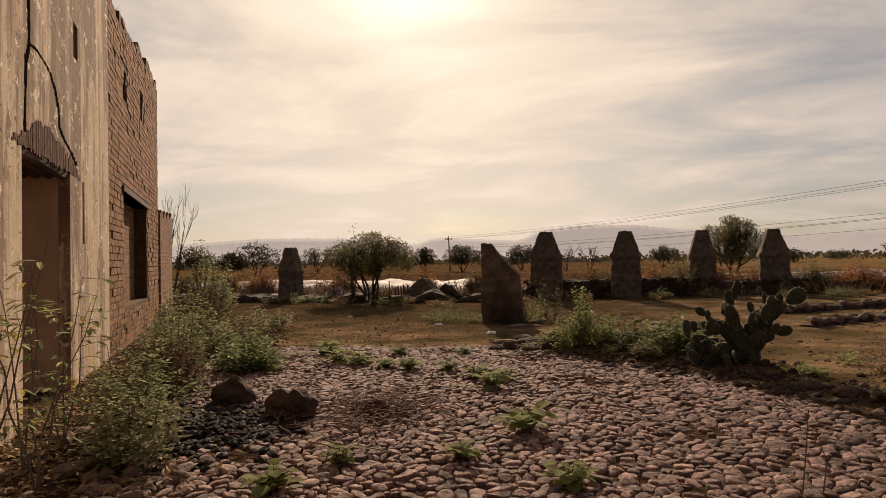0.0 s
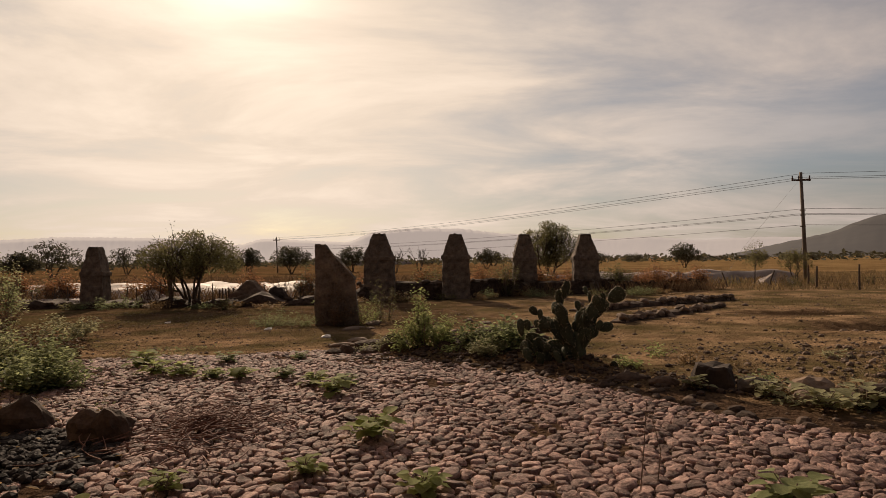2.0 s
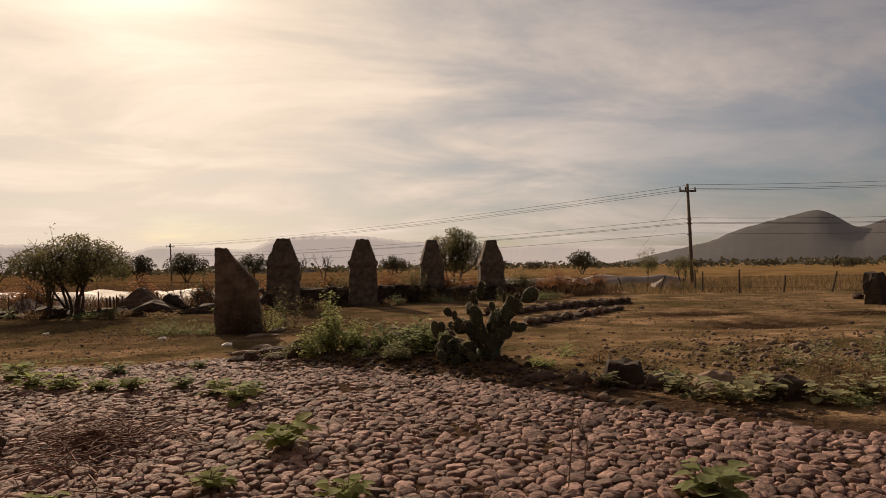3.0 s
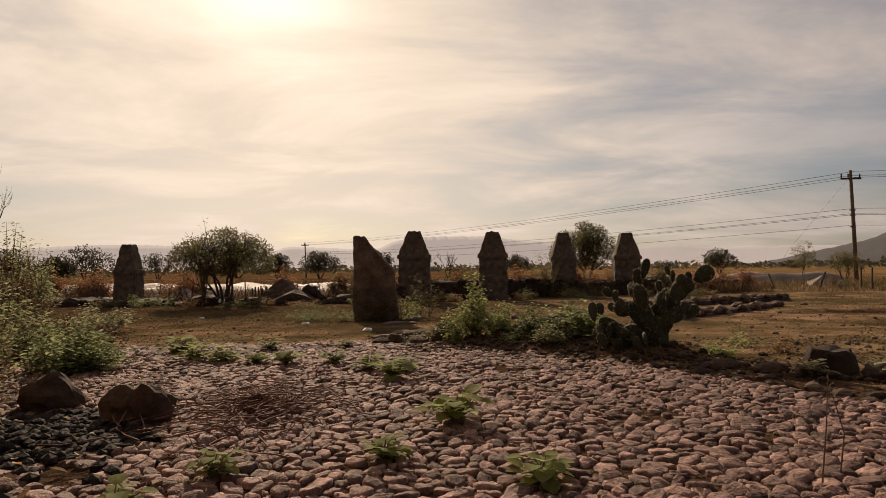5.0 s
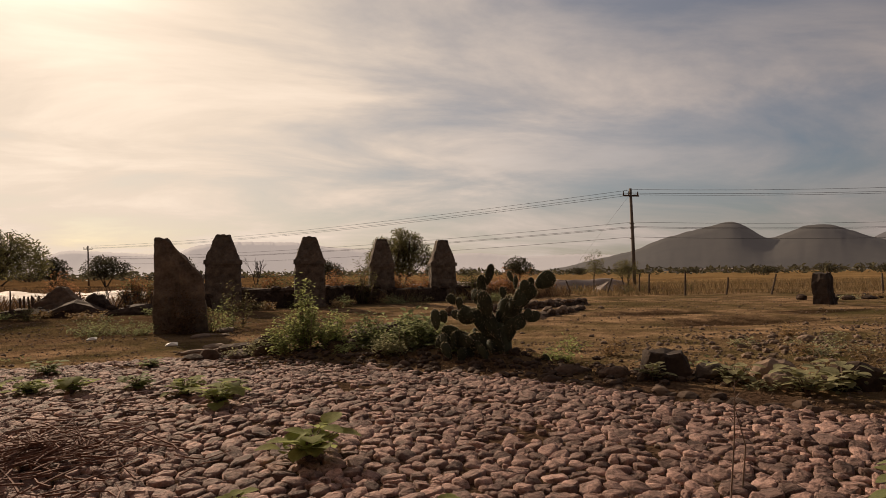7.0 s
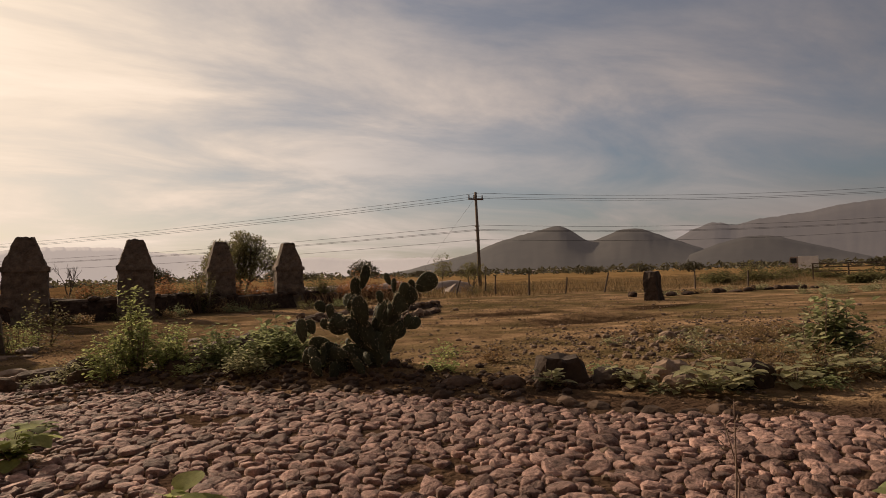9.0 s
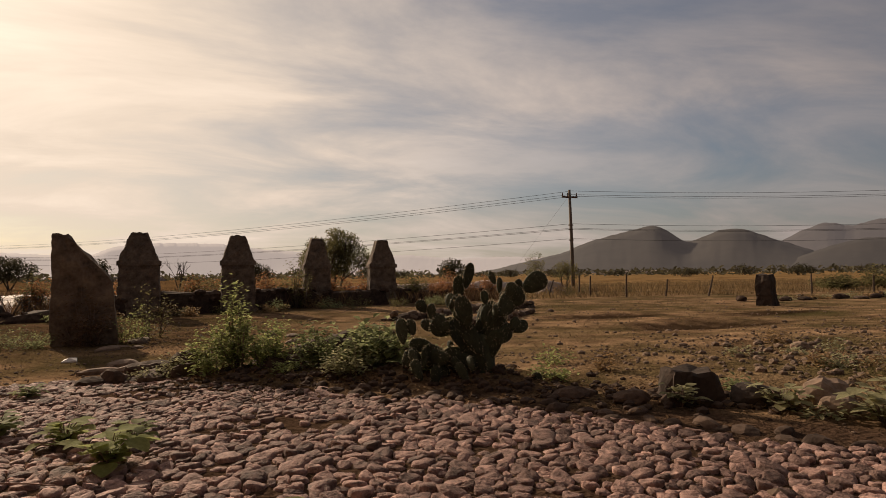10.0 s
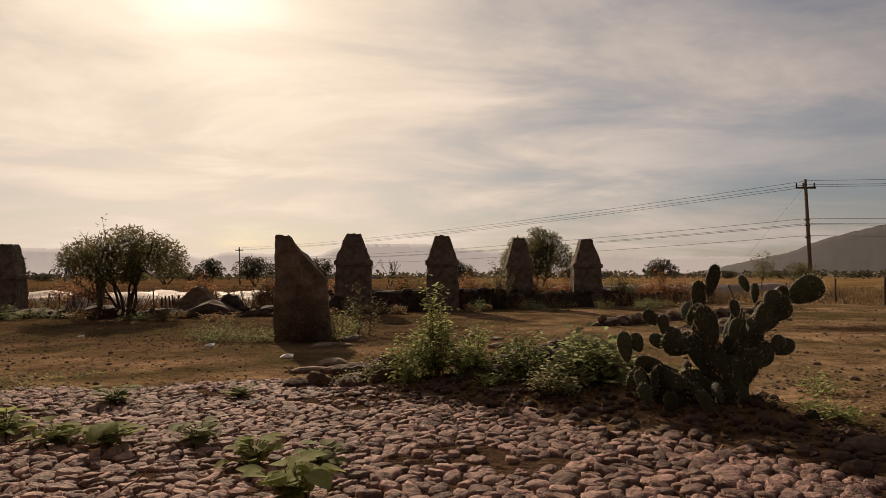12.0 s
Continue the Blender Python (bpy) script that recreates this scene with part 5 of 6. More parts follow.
for k in range(30):
    rock(rk.uniform(5.0, 7.0), rk.uniform(13.2, 14.4), (rk.uniform(0.1, 0.26), rk.uniform(0.1, 0.2), rk.uniform(0.08, 0.2)), 780 + k, "dark stone of a heap behind the bushes", M_DARKSTONE, 2, rk.uniform(0, 90))
# second layer of the heap, and small stones and dead leaves over the mound
for k in range(16):
    rock(rk.uniform(5.4, 6.8), rk.uniform(13.5, 14.2), (rk.uniform(0.14, 0.3), rk.uniform(0.12, 0.22), rk.uniform(0.07, 0.13)), 800 + k, "dark flat stone of a heap behind the bushes", M_DARKSTONE, 2, rk.uniform(0, 90), sink=-rk.uniform(0.12, 0.3))
s, dead = Shape(), Shape()
lump = rough_rock((1, 0.8, 0.6), 9, 1)
for k in range(1700):
    t = rk.random()
    px, py = 3.9 + 5.2 * t + rk.gauss(0, 0.42), 13.4 - 4.2 * t + rk.gauss(0, 0.42)
    if k % 3:
        a = rk.uniform(0, 6.28)
        dead.leaf((px, py, gz(px, py) + 0.01), (math.cos(a), math.sin(a), rk.uniform(0, 0.7)), (0, 0, 1), rk.uniform(0.04, 0.10), rk.uniform(0.02, 0.05))
        continue
    r = rk.uniform(0.015, 0.075)
    a = rk.uniform(0, 6.28)
    ca, sa, z = math.cos(a) * r, math.sin(a) * r, gz(px, py) - r * 0.15
    s.add([(px + v[0] * ca - v[1] * sa, py + v[0] * sa + v[1] * ca, z + v[2] * r) for v in lump.v], lump.f)
tagged(part("mound_rubble", s, M_DARKSTONE), "dark rubble strewn over the mound under the bushes", "rubble", kind="stuff")
tagged(part("dead_leaves", dead, M_BRUSH), "brown dead leaves strewn under the bushes", "litter", kind="stuff")
for k in range(22):
    rock(rk.uniform(2.2, 6.5), rk.uniform(15.5, 21.5), (rk.uniform(0.1, 0.34), rk.uniform(0.1, 0.24), rk.uniform(0.04, 0.1)), 900 + k, "flat pale brown stone lying on bare earth", M_STONE, 2, rk.uniform(0, 90))
leaning = thing("leaning_stone_post", pose(26.3, 25.2, gz(26.3, 25.2) - 0.1, 0, -7, 20), "thick dark leaning stump of a stone gate post", "post")
part("body", lathe_block([(0, -0.32, 0.36, -0.34, 0.34), (0.55, -0.32, 0.3, -0.32, 0.32), (0.6, -0.38, 0.22, -0.33, 0.3), (1.2, -0.36, 0.24, -0.3, 0.3), (1.42, -0.26, 0.22, -0.24, 0.24)], 61, 5, 0.05), M_ROCK, leaning)
for px, py, sz in ((-0.11, 19.85, 0.11), (1.98, 17.7, 0.12), (-4.2, 22.5, 0.09)):
    s = Shape()
    s.v = [(-sz, -sz * .6, 0.0), (sz, -sz * .5, 0.01), (sz * .9, sz * .6, 0.05), (-sz * .8, sz * .5, 0.03), (0, 0, sz * 0.55), (-sz, -sz * .6, -0.02), (sz, -sz * .5, -0.02), (sz * .9, sz * .6, -0.02), (-sz * .8, sz * .5, -0.02)]
    s.f = [(0, 1, 4), (1, 2, 4), (2, 3, 4), (3, 0, 4), (0, 5, 6, 1), (1, 6, 7, 2), (2, 7, 8, 3), (3, 8, 5, 0)]
    ob = part("litter", s, M_LITTER)
    ob.matrix_world = pose(px, py, gz(px, py) + 0.01)
    tagged(ob, "scrap of pale litter on bare earth", "litter")

# black charred rubble round the rocks
s = Shape()
rc = random.Random(44)
lumps = [rough_rock((1, 0.85, 0.6), 170 + k, 1) for k in range(5)]
for k in range(420):
    px, py = 1.35 + rc.gauss(0, 0.42), 6.75 + rc.gauss(0, 0.5)
    px, py = px + 0.35 * (6.7 - py), py
    r = rc.uniform(0.02, 0.06)
    a = rc.uniform(0, 6.28)
    ca, sa, z = math.cos(a) * r, math.sin(a) * r, gz(px, py) + 0.0 + 0.05 * rc.random() * math.exp(-((px - 1.35) ** 2 + (py - 6.75) ** 2) * 3)
    b = lumps[k % 5]
    s.add([(px + v[0] * ca - v[1] * sa, py + v[0] * sa + v[1] * ca, z + v[2] * r) for v in b.v], b.f)
tagged(part("charred_rubble", s, M_CHAR), "low heap of black charred stones and cinders", "rubble", kind="stuff")

rq = random.Random(71)
for k in range(26):
    px, py = 13.2 + rq.gauss(0, 1.5), 10.6 + rq.gauss(0, 1.0)
    if px < 11.2 and py < 9.4:
        continue
    bush("dusty_weed", px, py, rq.uniform(0.12, 0.34), rq.uniform(0.3, 0.6), 820 + k, "dusty withered weed among loose stones", (M_LEAF_DUSTY, M_LEAF_DRY, M_GRASS)[k % 3], 9, 0.075, 12, "weed", narrow=0.5)
for k in range(22):
    px, py = 8.9 + 0.16 * k + rq.gauss(0, 0.15), 9.1 - 0.045 * k + rq.gauss(0, 0.3)
    bush("dusty_weed", px, py, rq.uniform(0.14, 0.32), rq.uniform(0.25, 0.45), 860 + k, "dusty withered weed along the edge of the cobbles", (M_LEAF_DUSTY, M_GRASS, M_LEAF_DARK, M_LEAF_DRY)[k % 4], 9, 0.08, 12, "weed", narrow=0.5)
rr = random.Random(33)
kinds = [rough_rock((1, 0.8, 0.6), 130 + k, 1).mesh("loose_stone", M_STONE) for k in range(5)]
for k in range(190):
    if k < 150:
        px, py = 12.9 + rr.gauss(0, 1.7), 11.4 + rr.gauss(0, 1.3)
    else:
        px, py = rr.uniform(9, 24), rr.uniform(12, 27)
    if px < right_edge(py) + 0.3:
        continue
    ob = new("loose_stone", kinds[k % 5])
    r = rr.uniform(0.03, 0.085)
    ob.matrix_world = pose(px, py, gz(px, py) - r * 0.1, 0, 0, rr.uniform(0, 360)) @ Matrix.Scale(r, 4)
    tagged(ob, "small loose stone lying on bare earth", "stone", "loose stones on the yard")
# pebbles strewn over the yard
s = Shape()
rp = random.Random(6)
base = rough_rock((1, 1, 0.7), 3, 1)
for k in range(8200):
    px, py = rp.uniform(6, 30), rp.uniform(7, 34)
    if k % 4 == 0 or k > 5200:
        px, py = rp.uniform(-8, 6), rp.uniform(13, 27)
    elif k % 4 == 1:
        px, py = rp.uniform(8.5, 18), rp.uniform(7.5, 15)
    r = rp.uniform(0.008, 0.034) * (1.6 if rp.random() < 0.08 else 1) * (0.6 if k > 5200 else 1)
    a = rp.uniform(0, 6.28)
    ca, sa, z = math.cos(a) * r, math.sin(a) * r, gz(px, py) - r * 0.2
    s.add([(px + v[0] * ca - v[1] * sa, py + v[0] * sa + v[1] * ca, z + v[2] * r) for v in base.v], base.f)
tagged(part("pebbles", s, M_STONE), "small stones and clods strewn over the bare yard", "pebbles", kind="stuff")

tw = thing("twig_pile", pose(2.75, 7.75, 0.06), "loose pile of dry twigs lying on the cobbles", "twigs")
for k in range(240):
    s = Shape()
    a, r = rp.uniform(0, 6.28), abs(rp.gauss(0, 0.62))
    b = rp.uniform(0, 6.28)
    c = Vector((math.cos(a) * r * 0.8, math.sin(a) * r * 1.25, rp.uniform(0.01, 0.12) * max(0.2, 1 - r)))
    d = Vector((math.cos(b), math.sin(b), rp.uniform(-.1, .16))) * rp.uniform(0.08, 0.26)
    bend = Vector((-d.y, d.x, 0)) * rp.uniform(-0.5, 0.5)
    s.tube([c - d, c - d * 0.4 + bend * 0.7, c + d * 0.3 + bend, c + d + Vector((0, 0, rp.uniform(0, 0.06)))], [0.007, 0.006, 0.005, 0.003], 4)
    part("twig", s, M_REDTWIG, tw)
for px, py, h, t in ((5.55, 5.2, 0.62, 10), (5.7, 5.3, 0.5, -12)):
    s = Shape()
    s.tube([(0, 0, 0), (0.03, 0, h * 0.5), (0.02 + t * 0.004, 0.02, h)], [0.005, 0.004, 0.002], 5)
    ob = thing("dry_stalk", pose(px + 0.9, py + 0.9, 0.0), "single thin dry stalk between the cobbles", "weed")
    part("stem", s, M_TWIG, ob)
    s = Shape()
    for k in range(12):
        a = rp.uniform(0, 6.28)
        s.leaf((0.02 + t * 0.004, 0.02, h * rp.uniform(0.7, 1)), (math.cos(a), math.sin(a), 0.6), (0, 0, 1), 0.05, 0.008)
    part("seed_head", s, M_TWIG, ob)["kind"] = "stuff"


# ---- fences, poles, wires, fields ----
def stake(x, y, h, lean, seed, r=0.05, name="fence_post"):
    ob = thing(name, pose(x, y, gz(x, y) - 0.1, 0, lean, seed * 40), "weathered crooked wooden fence post", "fence post", "fence posts")
    rr = random.Random(seed)
    s = Shape()
    s.tube([(0, 0, 0), (rr.uniform(-.04, .04), 0, h * 0.5), (rr.uniform(-.05, .05), 0, h)], [r, r * 0.9, r * 0.75], 7)
    part("post", s, M_WOOD, ob)


for k, (px, py, h, ln) in enumerate([(26.2, 38.2, 1.35, 1), (27.2, 36.0, 1.5, -4), (29.9, 35.9, 1.15, -8), (32.3, 35.0, 1.35, -12), (33.0, 31.6, 1.45, 2), (38.3, 33.0, 1.3, -2), (43.6, 33.0, 1.2, 3), (24.6, 40.5, 1.2, 14), (22.8, 42.0, 1.1, -20), (28.2, 42.6, 1.4, 3)]):
    stake(px, py, h, ln, k + 1, 0.06)
for k in range(30):
    px = -26 + 0.86 * k + rs.uniform(-.2, .2)
    stake(px, 32.2 + 0.03 * px + rs.uniform(-.3, .3), rs.uniform(0.75, 1.25), rs.uniform(-14, 14), k + 20, rs.uniform(0.025, 0.045))
for k in range(7):
    stake(-5.9 + 0.17 * k, 31.9, rs.uniform(0.7, 0.95), rs.uniform(-4, 4), k + 60, 0.045)
for k, (a, b, zs) in enumerate([((-26.5, 31.4), (0.6, 32.2), (0.25, 0.5, 0.75)), ((26.2, 38.2), (32.3, 35.0), (0.3, 0.65, 0.95)), ((32.3, 35.0), (43.6, 33.0), (0.3, 0.65, 0.95))]):
    ob = thing("wire_fence", Matrix.Identity(4), "slack barbed wires strung between fence posts", "wire fence")
    for z in zs:
        s = Shape()
        pts = [(a[0] + (b[0] - a[0]) * q / 8, a[1] + (b[1] - a[1]) * q / 8, -0.3 + z + rs.uniform(-.04, .04)) for q in range(9)]
        s.tube(pts, [0.006] * 9, 4)
        part("wire", s, M_WIRE, ob)
# brushwood heaped along the left fence
for k in range(9):
    px = -22 + 2.5 * k + rs.uniform(-.6, .6)
    tree("brushwood", px, 32.4 + 0.04 * px, rs.uniform(0.8, 1.3), rs.uniform(1.6, 2.6), 300 + k, "tangle of dry bare branches along the fence", 0, stems=3, depth=3, category="branches")


def sheet(x0, y0, x1, y1, wide, rise, seed, label, lift=0.0):
    """A strip of plastic laid loosely over crop rows."""
    a, b = Vector((x0, y0, 0)), Vector((x1, y1, 0))
    way = (b - a).normalized()
    side = Vector((-way.y, way.x, 0))
    n, m = int((b - a).length / 0.6), 14
    s = Shape()
    for i in range(n + 1):
        for j in range(m + 1):
            p = a.lerp(b, i / n) + side * wide * j / m
            z = -0.28 + lift + rise * (abs(math.sin(j * math.pi * 3 / m)) * 0.6 + 0.4 * (noise.noise(Vector((p.x * 0.5, p.y * 0.8, seed))) + 0.4))
            if j in (0, m) or i in (0, n):
                z = -0.32
            s.v.append((p.x, p.y, z))
    for i in range(n):
        for j in range(m):
            q = i * (m + 1) + j
            s.f.append((q, q + m + 1, q + m + 2, q + 1))
    ob = part("plastic_sheet", s, M_PLASTIC, smooth=True)
    return tagged(ob, label, "plastic sheet")


sheet(-34, 31.9, -12.4, 32.6, 2.2, 0.3, 5, "long white plastic sheet covering crop rows")
sheet(-34, 34.2, -1.5, 36.0, 11.0, 0.75, 1, "long white plastic sheet covering crop rows")
sheet(-3, 41.5, 7, 43.0, 4.0, 0.2, 2, "white plastic sheet covering crop rows")
sheet(11, 45.5, 31, 48.0, 4.0, 0.95, 3, "crumpled white plastic sheet along the field edge")
sheet(10.5, 42.8, 14.5, 43.4, 2.6, 0.75, 4, "white plastic sheet draped over stakes behind the pillars")
# pale tent-like heaps beside the tree
for k, (px, py, w, h) in enumerate([(-4.3, 31.6, 1.25, 1.15), (-9.9, 33.5, 0.9, 0.7), (21.2, 46.2, 1.3, 0.9), (27.3, 45.0, 1.4, 0.75)]):
    ob = part("mound", lathe_block([(0, -w, w, -0.7, 0.7), (h * 0.5, -w * 0.6, w * 0.55, -0.4, 0.4), (h, -w * 0.12, w * 0.12, -0.1, 0.1)], 70 + k, 5, 0.06), M_STONE if k == 0 else M_PLASTIC, smooth=False)
    ob.matrix_world = pose(px, py, gz(px, py) - 0.05)
    tagged(ob, "pale heap of soil like a small tent beside the fence" if k == 0 else "mound covered with pale plastic beside the fence", "mound")
rock(-2.9, 31.2, (0.42, 0.36, 0.55), 71, "dark upright stump beside the fence", M_ROCK, 3)


def utility_pole(x, y, top, label):
    ob = thing("utility_pole", pose(x, y, -0.4), label, "utility pole", "utility poles")
    h = top + 0.4
    s = Shape()
    s.tube([(0, 0, 0), (-0.08, 0, h * 0.5), (-0.2, 0, h)], [0.145, 0.125, 0.1], 10)
    part("pole", s, M_POLE, ob, smooth=True)
    a = Shape()
    a.box(-0.85, -0.05, h - 0.62, 0.5, 0.05, h - 0.5)
    part("crossarm", a, M_IRON, ob)
    for q in (-0.8, -0.35, 0.42):
        i = Shape()
        i.tube([(q, 0, h - 0.5), (q, 0, h - 0.42), (q, 0, h - 0.34), (q, 0, h - 0.24)], [0.03, 0.06, 0.04, 0.05], 8)
        part("insulator", i, M_IRON, ob)
    for z in (h - 2.75, h - 3.1, h - 3.9):
        c = Shape()
        c.box(-0.3, -0.06, z, 0.05, 0.06, z + 0.08)
        part("bracket", c, M_IRON, ob)
    return ob


P0, P1, P2 = (-26.9, 119.7), (30.5, 47.0), (73.0, 29.5)
utility_pole(*P1, 7.55, "tall slender utility pole with crossarm and wires")
utility_pole(*P0, 6.35, "distant utility pole with crossarm")
utility_pole(*P2, 8.15, "tall slender utility pole with crossarm and wires")
lines = thing("power_lines", Matrix.Identity(4), "thin dark power lines strung between utility poles", "power lines")
for dz, off in ((-0.05, 0.3), (-0.42, -0.9), (-0.44, 0.6), (-2.6, 0.1), (-2.95, -0.1), (-3.02, 0.2), (-3.75, 0.0)):
    for a, za, b, zb, sag in ((P1, 7.55, P0, 6.35 if dz > -1 else 7.2, 0.75), (P1, 7.55, P2, 8.15, 0.65)):
        s = Shape()
        pts = []
        for q in range(25):
            t = q / 24
            pts.append((a[0] + (b[0] - a[0]) * t + off * 0.5, a[1] + (b[1] - a[1]) * t + off * 0.5, za + (zb - za) * t + dz - sag * 4 * t * (1 - t)))
        s.tube(pts, [0.014] * 25, 4)
        part("wire", s, M_WIRE, lines)
s = Shape()
s.tube([(30.1, 47, 6.9), (26.3, 47.5, 2.2), (24.8, 47.7, -0.3)], [0.006] * 3, 4)
part("stay_wire", s, M_WIRE, lines)

# field gate
gate = thing("field_gate", pose(58.3, 37.4, -0.3, 0, 0, -58), "dark rail fence with a gate at the edge of the field", "gate")
for q in range(9):
    s = Shape()
    s.box(q * 2.6 - 0.06, -0.06, -0.1, q * 2.6 + 0.06, 0.06, 1.5)
    part("post", s, M_WOOD, gate)
for z in (0.75, 1.1, 1.4):
    s = Shape()
    s.box(0.06, -0.03, z, 20.74, 0.03, z + 0.09)
    part("rail", s, M_WOOD, gate)

# white truck on the road across the fields
truck = thing("box_truck", pose(90.5, 56.5, -0.3, 0, 0, -57), "white box truck standing on the far road", "truck")
s = Shape()
s.box(-2.2, -1.05, 0.75, 0.2, 1.05, 2.5)
part("box_body", s, M_WHITE, truck)
s = Shape()
s.add([(-3.5, -1, 0.45), (-2.25, -1, 0.45), (-2.25, -1, 2.45), (-3.2, -1, 2.45), (-3.42, -1, 1.45), (-3.5, 1, 0.45), (-2.25, 1, 0.45), (-2.25, 1, 2.45), (-3.2, 1, 2.45), (-3.42, 1, 1.45)],
      [(0, 1, 2, 3, 4), (9, 8, 7, 6, 5), (0, 5, 6, 1), (1, 6, 7, 2), (2, 7, 8, 3), (3, 8, 9, 4), (4, 9, 5, 0)])
part("cab", s, M_PLASTIC, truck, "dusty grey cab")
s = Shape()
s.box(-3.15, -1.01, 1.55, -2.4, -1.004, 2.25)
part("cab_window", s, M_BLACK, truck, "dark side window")
s = Shape()
s.box(-3.4, -0.5, 0.5, 0.2, 0.5, 0.74)
part("chassis", s, M_IRON, truck)
for wx in (-2.85, -0.4):
    for wy in (-0.95, 0.72):
        w = Shape()
        w.tube([(wx, wy, 0.42), (wx, wy + 0.23, 0.42)], [0.42, 0.42], 16)
        part("wheel", w, M_BLACK, truck)

# tall dry grass past the fence
s = Shape()
rg = random.Random(14)
for k in range(15000):
    px = rg.uniform(22, 75)
    py = rg.uniform(36.5, 62) + 0.02 * (px - 22) - (px > 34) * rg.uniform(0, 3)
    a = rg.uniform(0, 6.28)
    s.leaf((px, py, -0.33), (math.cos(a) * 0.35, math.sin(a) * 0.35, 1), (math.cos(a + 1.6), math.sin(a + 1.6), 0), rg.uniform(0.25, 0.6) * (0.6 + 0.5 * (py > 44)), 0.07)
tagged(part("dry_grass", s, M_GRASS), "tall dry ochre grass in the fields past the fence", "grass", kind="stuff")
for k, (px, py, h, w) in enumerate([(50, 40.5, 1.5, 3.5), (54, 40, 1.9, 4.5), (58, 41, 1.7, 4.5), (63, 39, 1.6, 4.0), (70, 46, 1.8, 5), (47, 38, 1.0, 2.0), (60, 33.5, 1.2, 3), (52, 30, 0.9, 2.4)]):
    bush("field_bush", px, py, h, w, 340 + k, "broad green bush in the dry field", M_LEAF_TREE, 30, 0.26, 34, narrow=0.6)
for k in range(14):
    bush("field_weed", 31 + 0.75 * k + rs.uniform(-1, 1), 21.5 - 0.3 * k + rs.uniform(-2, 2), rs.uniform(0.3, 0.6), rs.uniform(0.7, 1.3), 370 + k, "pale leafy weeds at the yard's edge", M_LEAF_DUSTY, 12, 0.13, 18)
for k in range(20):
    px, py = 28.5 + 0.7 * k + rs.uniform(-0.6, 0.6), 28.4 + rs.uniform(-0.7, 0.9)
    if k % 3:
        bush("field_weed", px + 1.5, py, rs.uniform(0.25, 0.55), rs.uniform(0.6, 1.2), 620 + k, "pale leafy weeds along a line of rubble", M_LEAF_DUSTY if k % 2 else M_LEAF_DRY, 12, 0.13, 18)
    rock(px, py - 0.4, (rs.uniform(0.2, 0.5), rs.uniform(0.2, 0.35), rs.uniform(0.1, 0.2)), 660 + k, "dark stone in a line of rubble", M_DARKSTONE, 2, rs.uniform(0, 90))

s = Shape()
for k in range(5200):
    px = rg.uniform(-27, 21)
    py = 32.6 + 0.2 * max(0, px) + abs(rg.gauss(0, 1.6))
    if noise.noise(Vector((px * 0.55, py * 0.3, 7))) < -0.12:
        continue
    a = rg.uniform(0, 6.28)
    s.leaf((px, py, -0.33), (math.cos(a) * 0.45, math.sin(a) * 0.45, 1), (math.cos(a + 1.6), math.sin(a + 1.6), 0), rg.uniform(0.3, 0.95), rg.uniform(0.02, 0.05))
for k in range(7000):
    px, py = rg.uniform(-60, 30), rg.uniform(44, 80)
    if noise.noise(Vector((px * 0.08, py * 0.25, 3))) < 0.0:
        continue
    a = rg.uniform(0, 6.28)
    s.leaf((px, py, -0.33), (math.cos(a) * 0.5, math.sin(a) * 0.5, 0.8), (math.cos(a + 1.6), math.sin(a + 1.6), 0), rg.uniform(0.3, 0.8), 0.14)
for k in range(9000):
    px = rg.uniform(-30, 24)
    py = rg.uniform(52, 75)
    a = rg.uniform(0, 6.28)
    s.leaf((px, py, -0.33), (math.cos(a) * 0.35, math.sin(a) * 0.35, 1), (math.cos(a + 1.6), math.sin(a + 1.6), 0), rg.uniform(0.2, 0.5), 0.09)
tagged(part("dry_brush", s, M_BRUSH), "brown dry weeds along the fence and field edge", "weeds", kind="stuff")
# leaf litter, clods and straw over the yard
s = Shape()
for k in range(9000):
    px, py = (rg.uniform(5, 26), rg.uniform(7, 33)) if k % 3 else (rg.uniform(-9, 6), rg.uniform(13.5, 30))
    if px < right_edge(py) and py < 13.5 and k % 6:
        continue
    if noise.noise(Vector((px * 0.5, py * 0.5, 11))) < -0.1:
        continue
    a = rg.uniform(0, 6.28)
    s.leaf((px, py, gz(px, py) + 0.004), (math.cos(a), math.sin(a), rg.uniform(0, 0.9)), (0, 0, 1), rg.uniform(0.03, 0.09), rg.uniform(0.008, 0.03))
tagged(part("yard_litter", s, M_BRUSH), "straw and dry leaf litter strewn over bare earth", "litter", kind="stuff")

# far trees
far = [(-32.2, 110, 5.4, 8), (-27.1, 130, 5.0, 7.5), (-17.6, 120, 4.3, 5.5), (-14.1, 110, 4.6, 7), (-8.8, 120, 4.8, 6), (3.3, 130, 4.2, 6), (-34.3, 100, 3.6, 5), (-20.9, 140, 4.2, 9), (20.2, 120, 4.2, 6), (-37.2, 95, 4.4, 6)]
for k, (bearing, dist, h, w) in enumerate(far):
    a = radians(bearing)
    tree("far_tree", 5.34 + dist * math.sin(a), 1.37 + dist * math.cos(a), h, w, 400 + k, "dark round-crowned tree far across the fields", 13, 0.42, 3, 3, M_LEAF_FAR, clump=0.5, lift=0.2)
for k, bearing in enumerate((-4.9, -2.8)):
    a = radians(bearing)
    tree("far_bare_tree", 5.34 + 100 * math.sin(a), 1.37 + 100 * math.cos(a), 4.3, 4.2, 430 + k, "leafless tree far across the fields", 0, stems=3, depth=4)
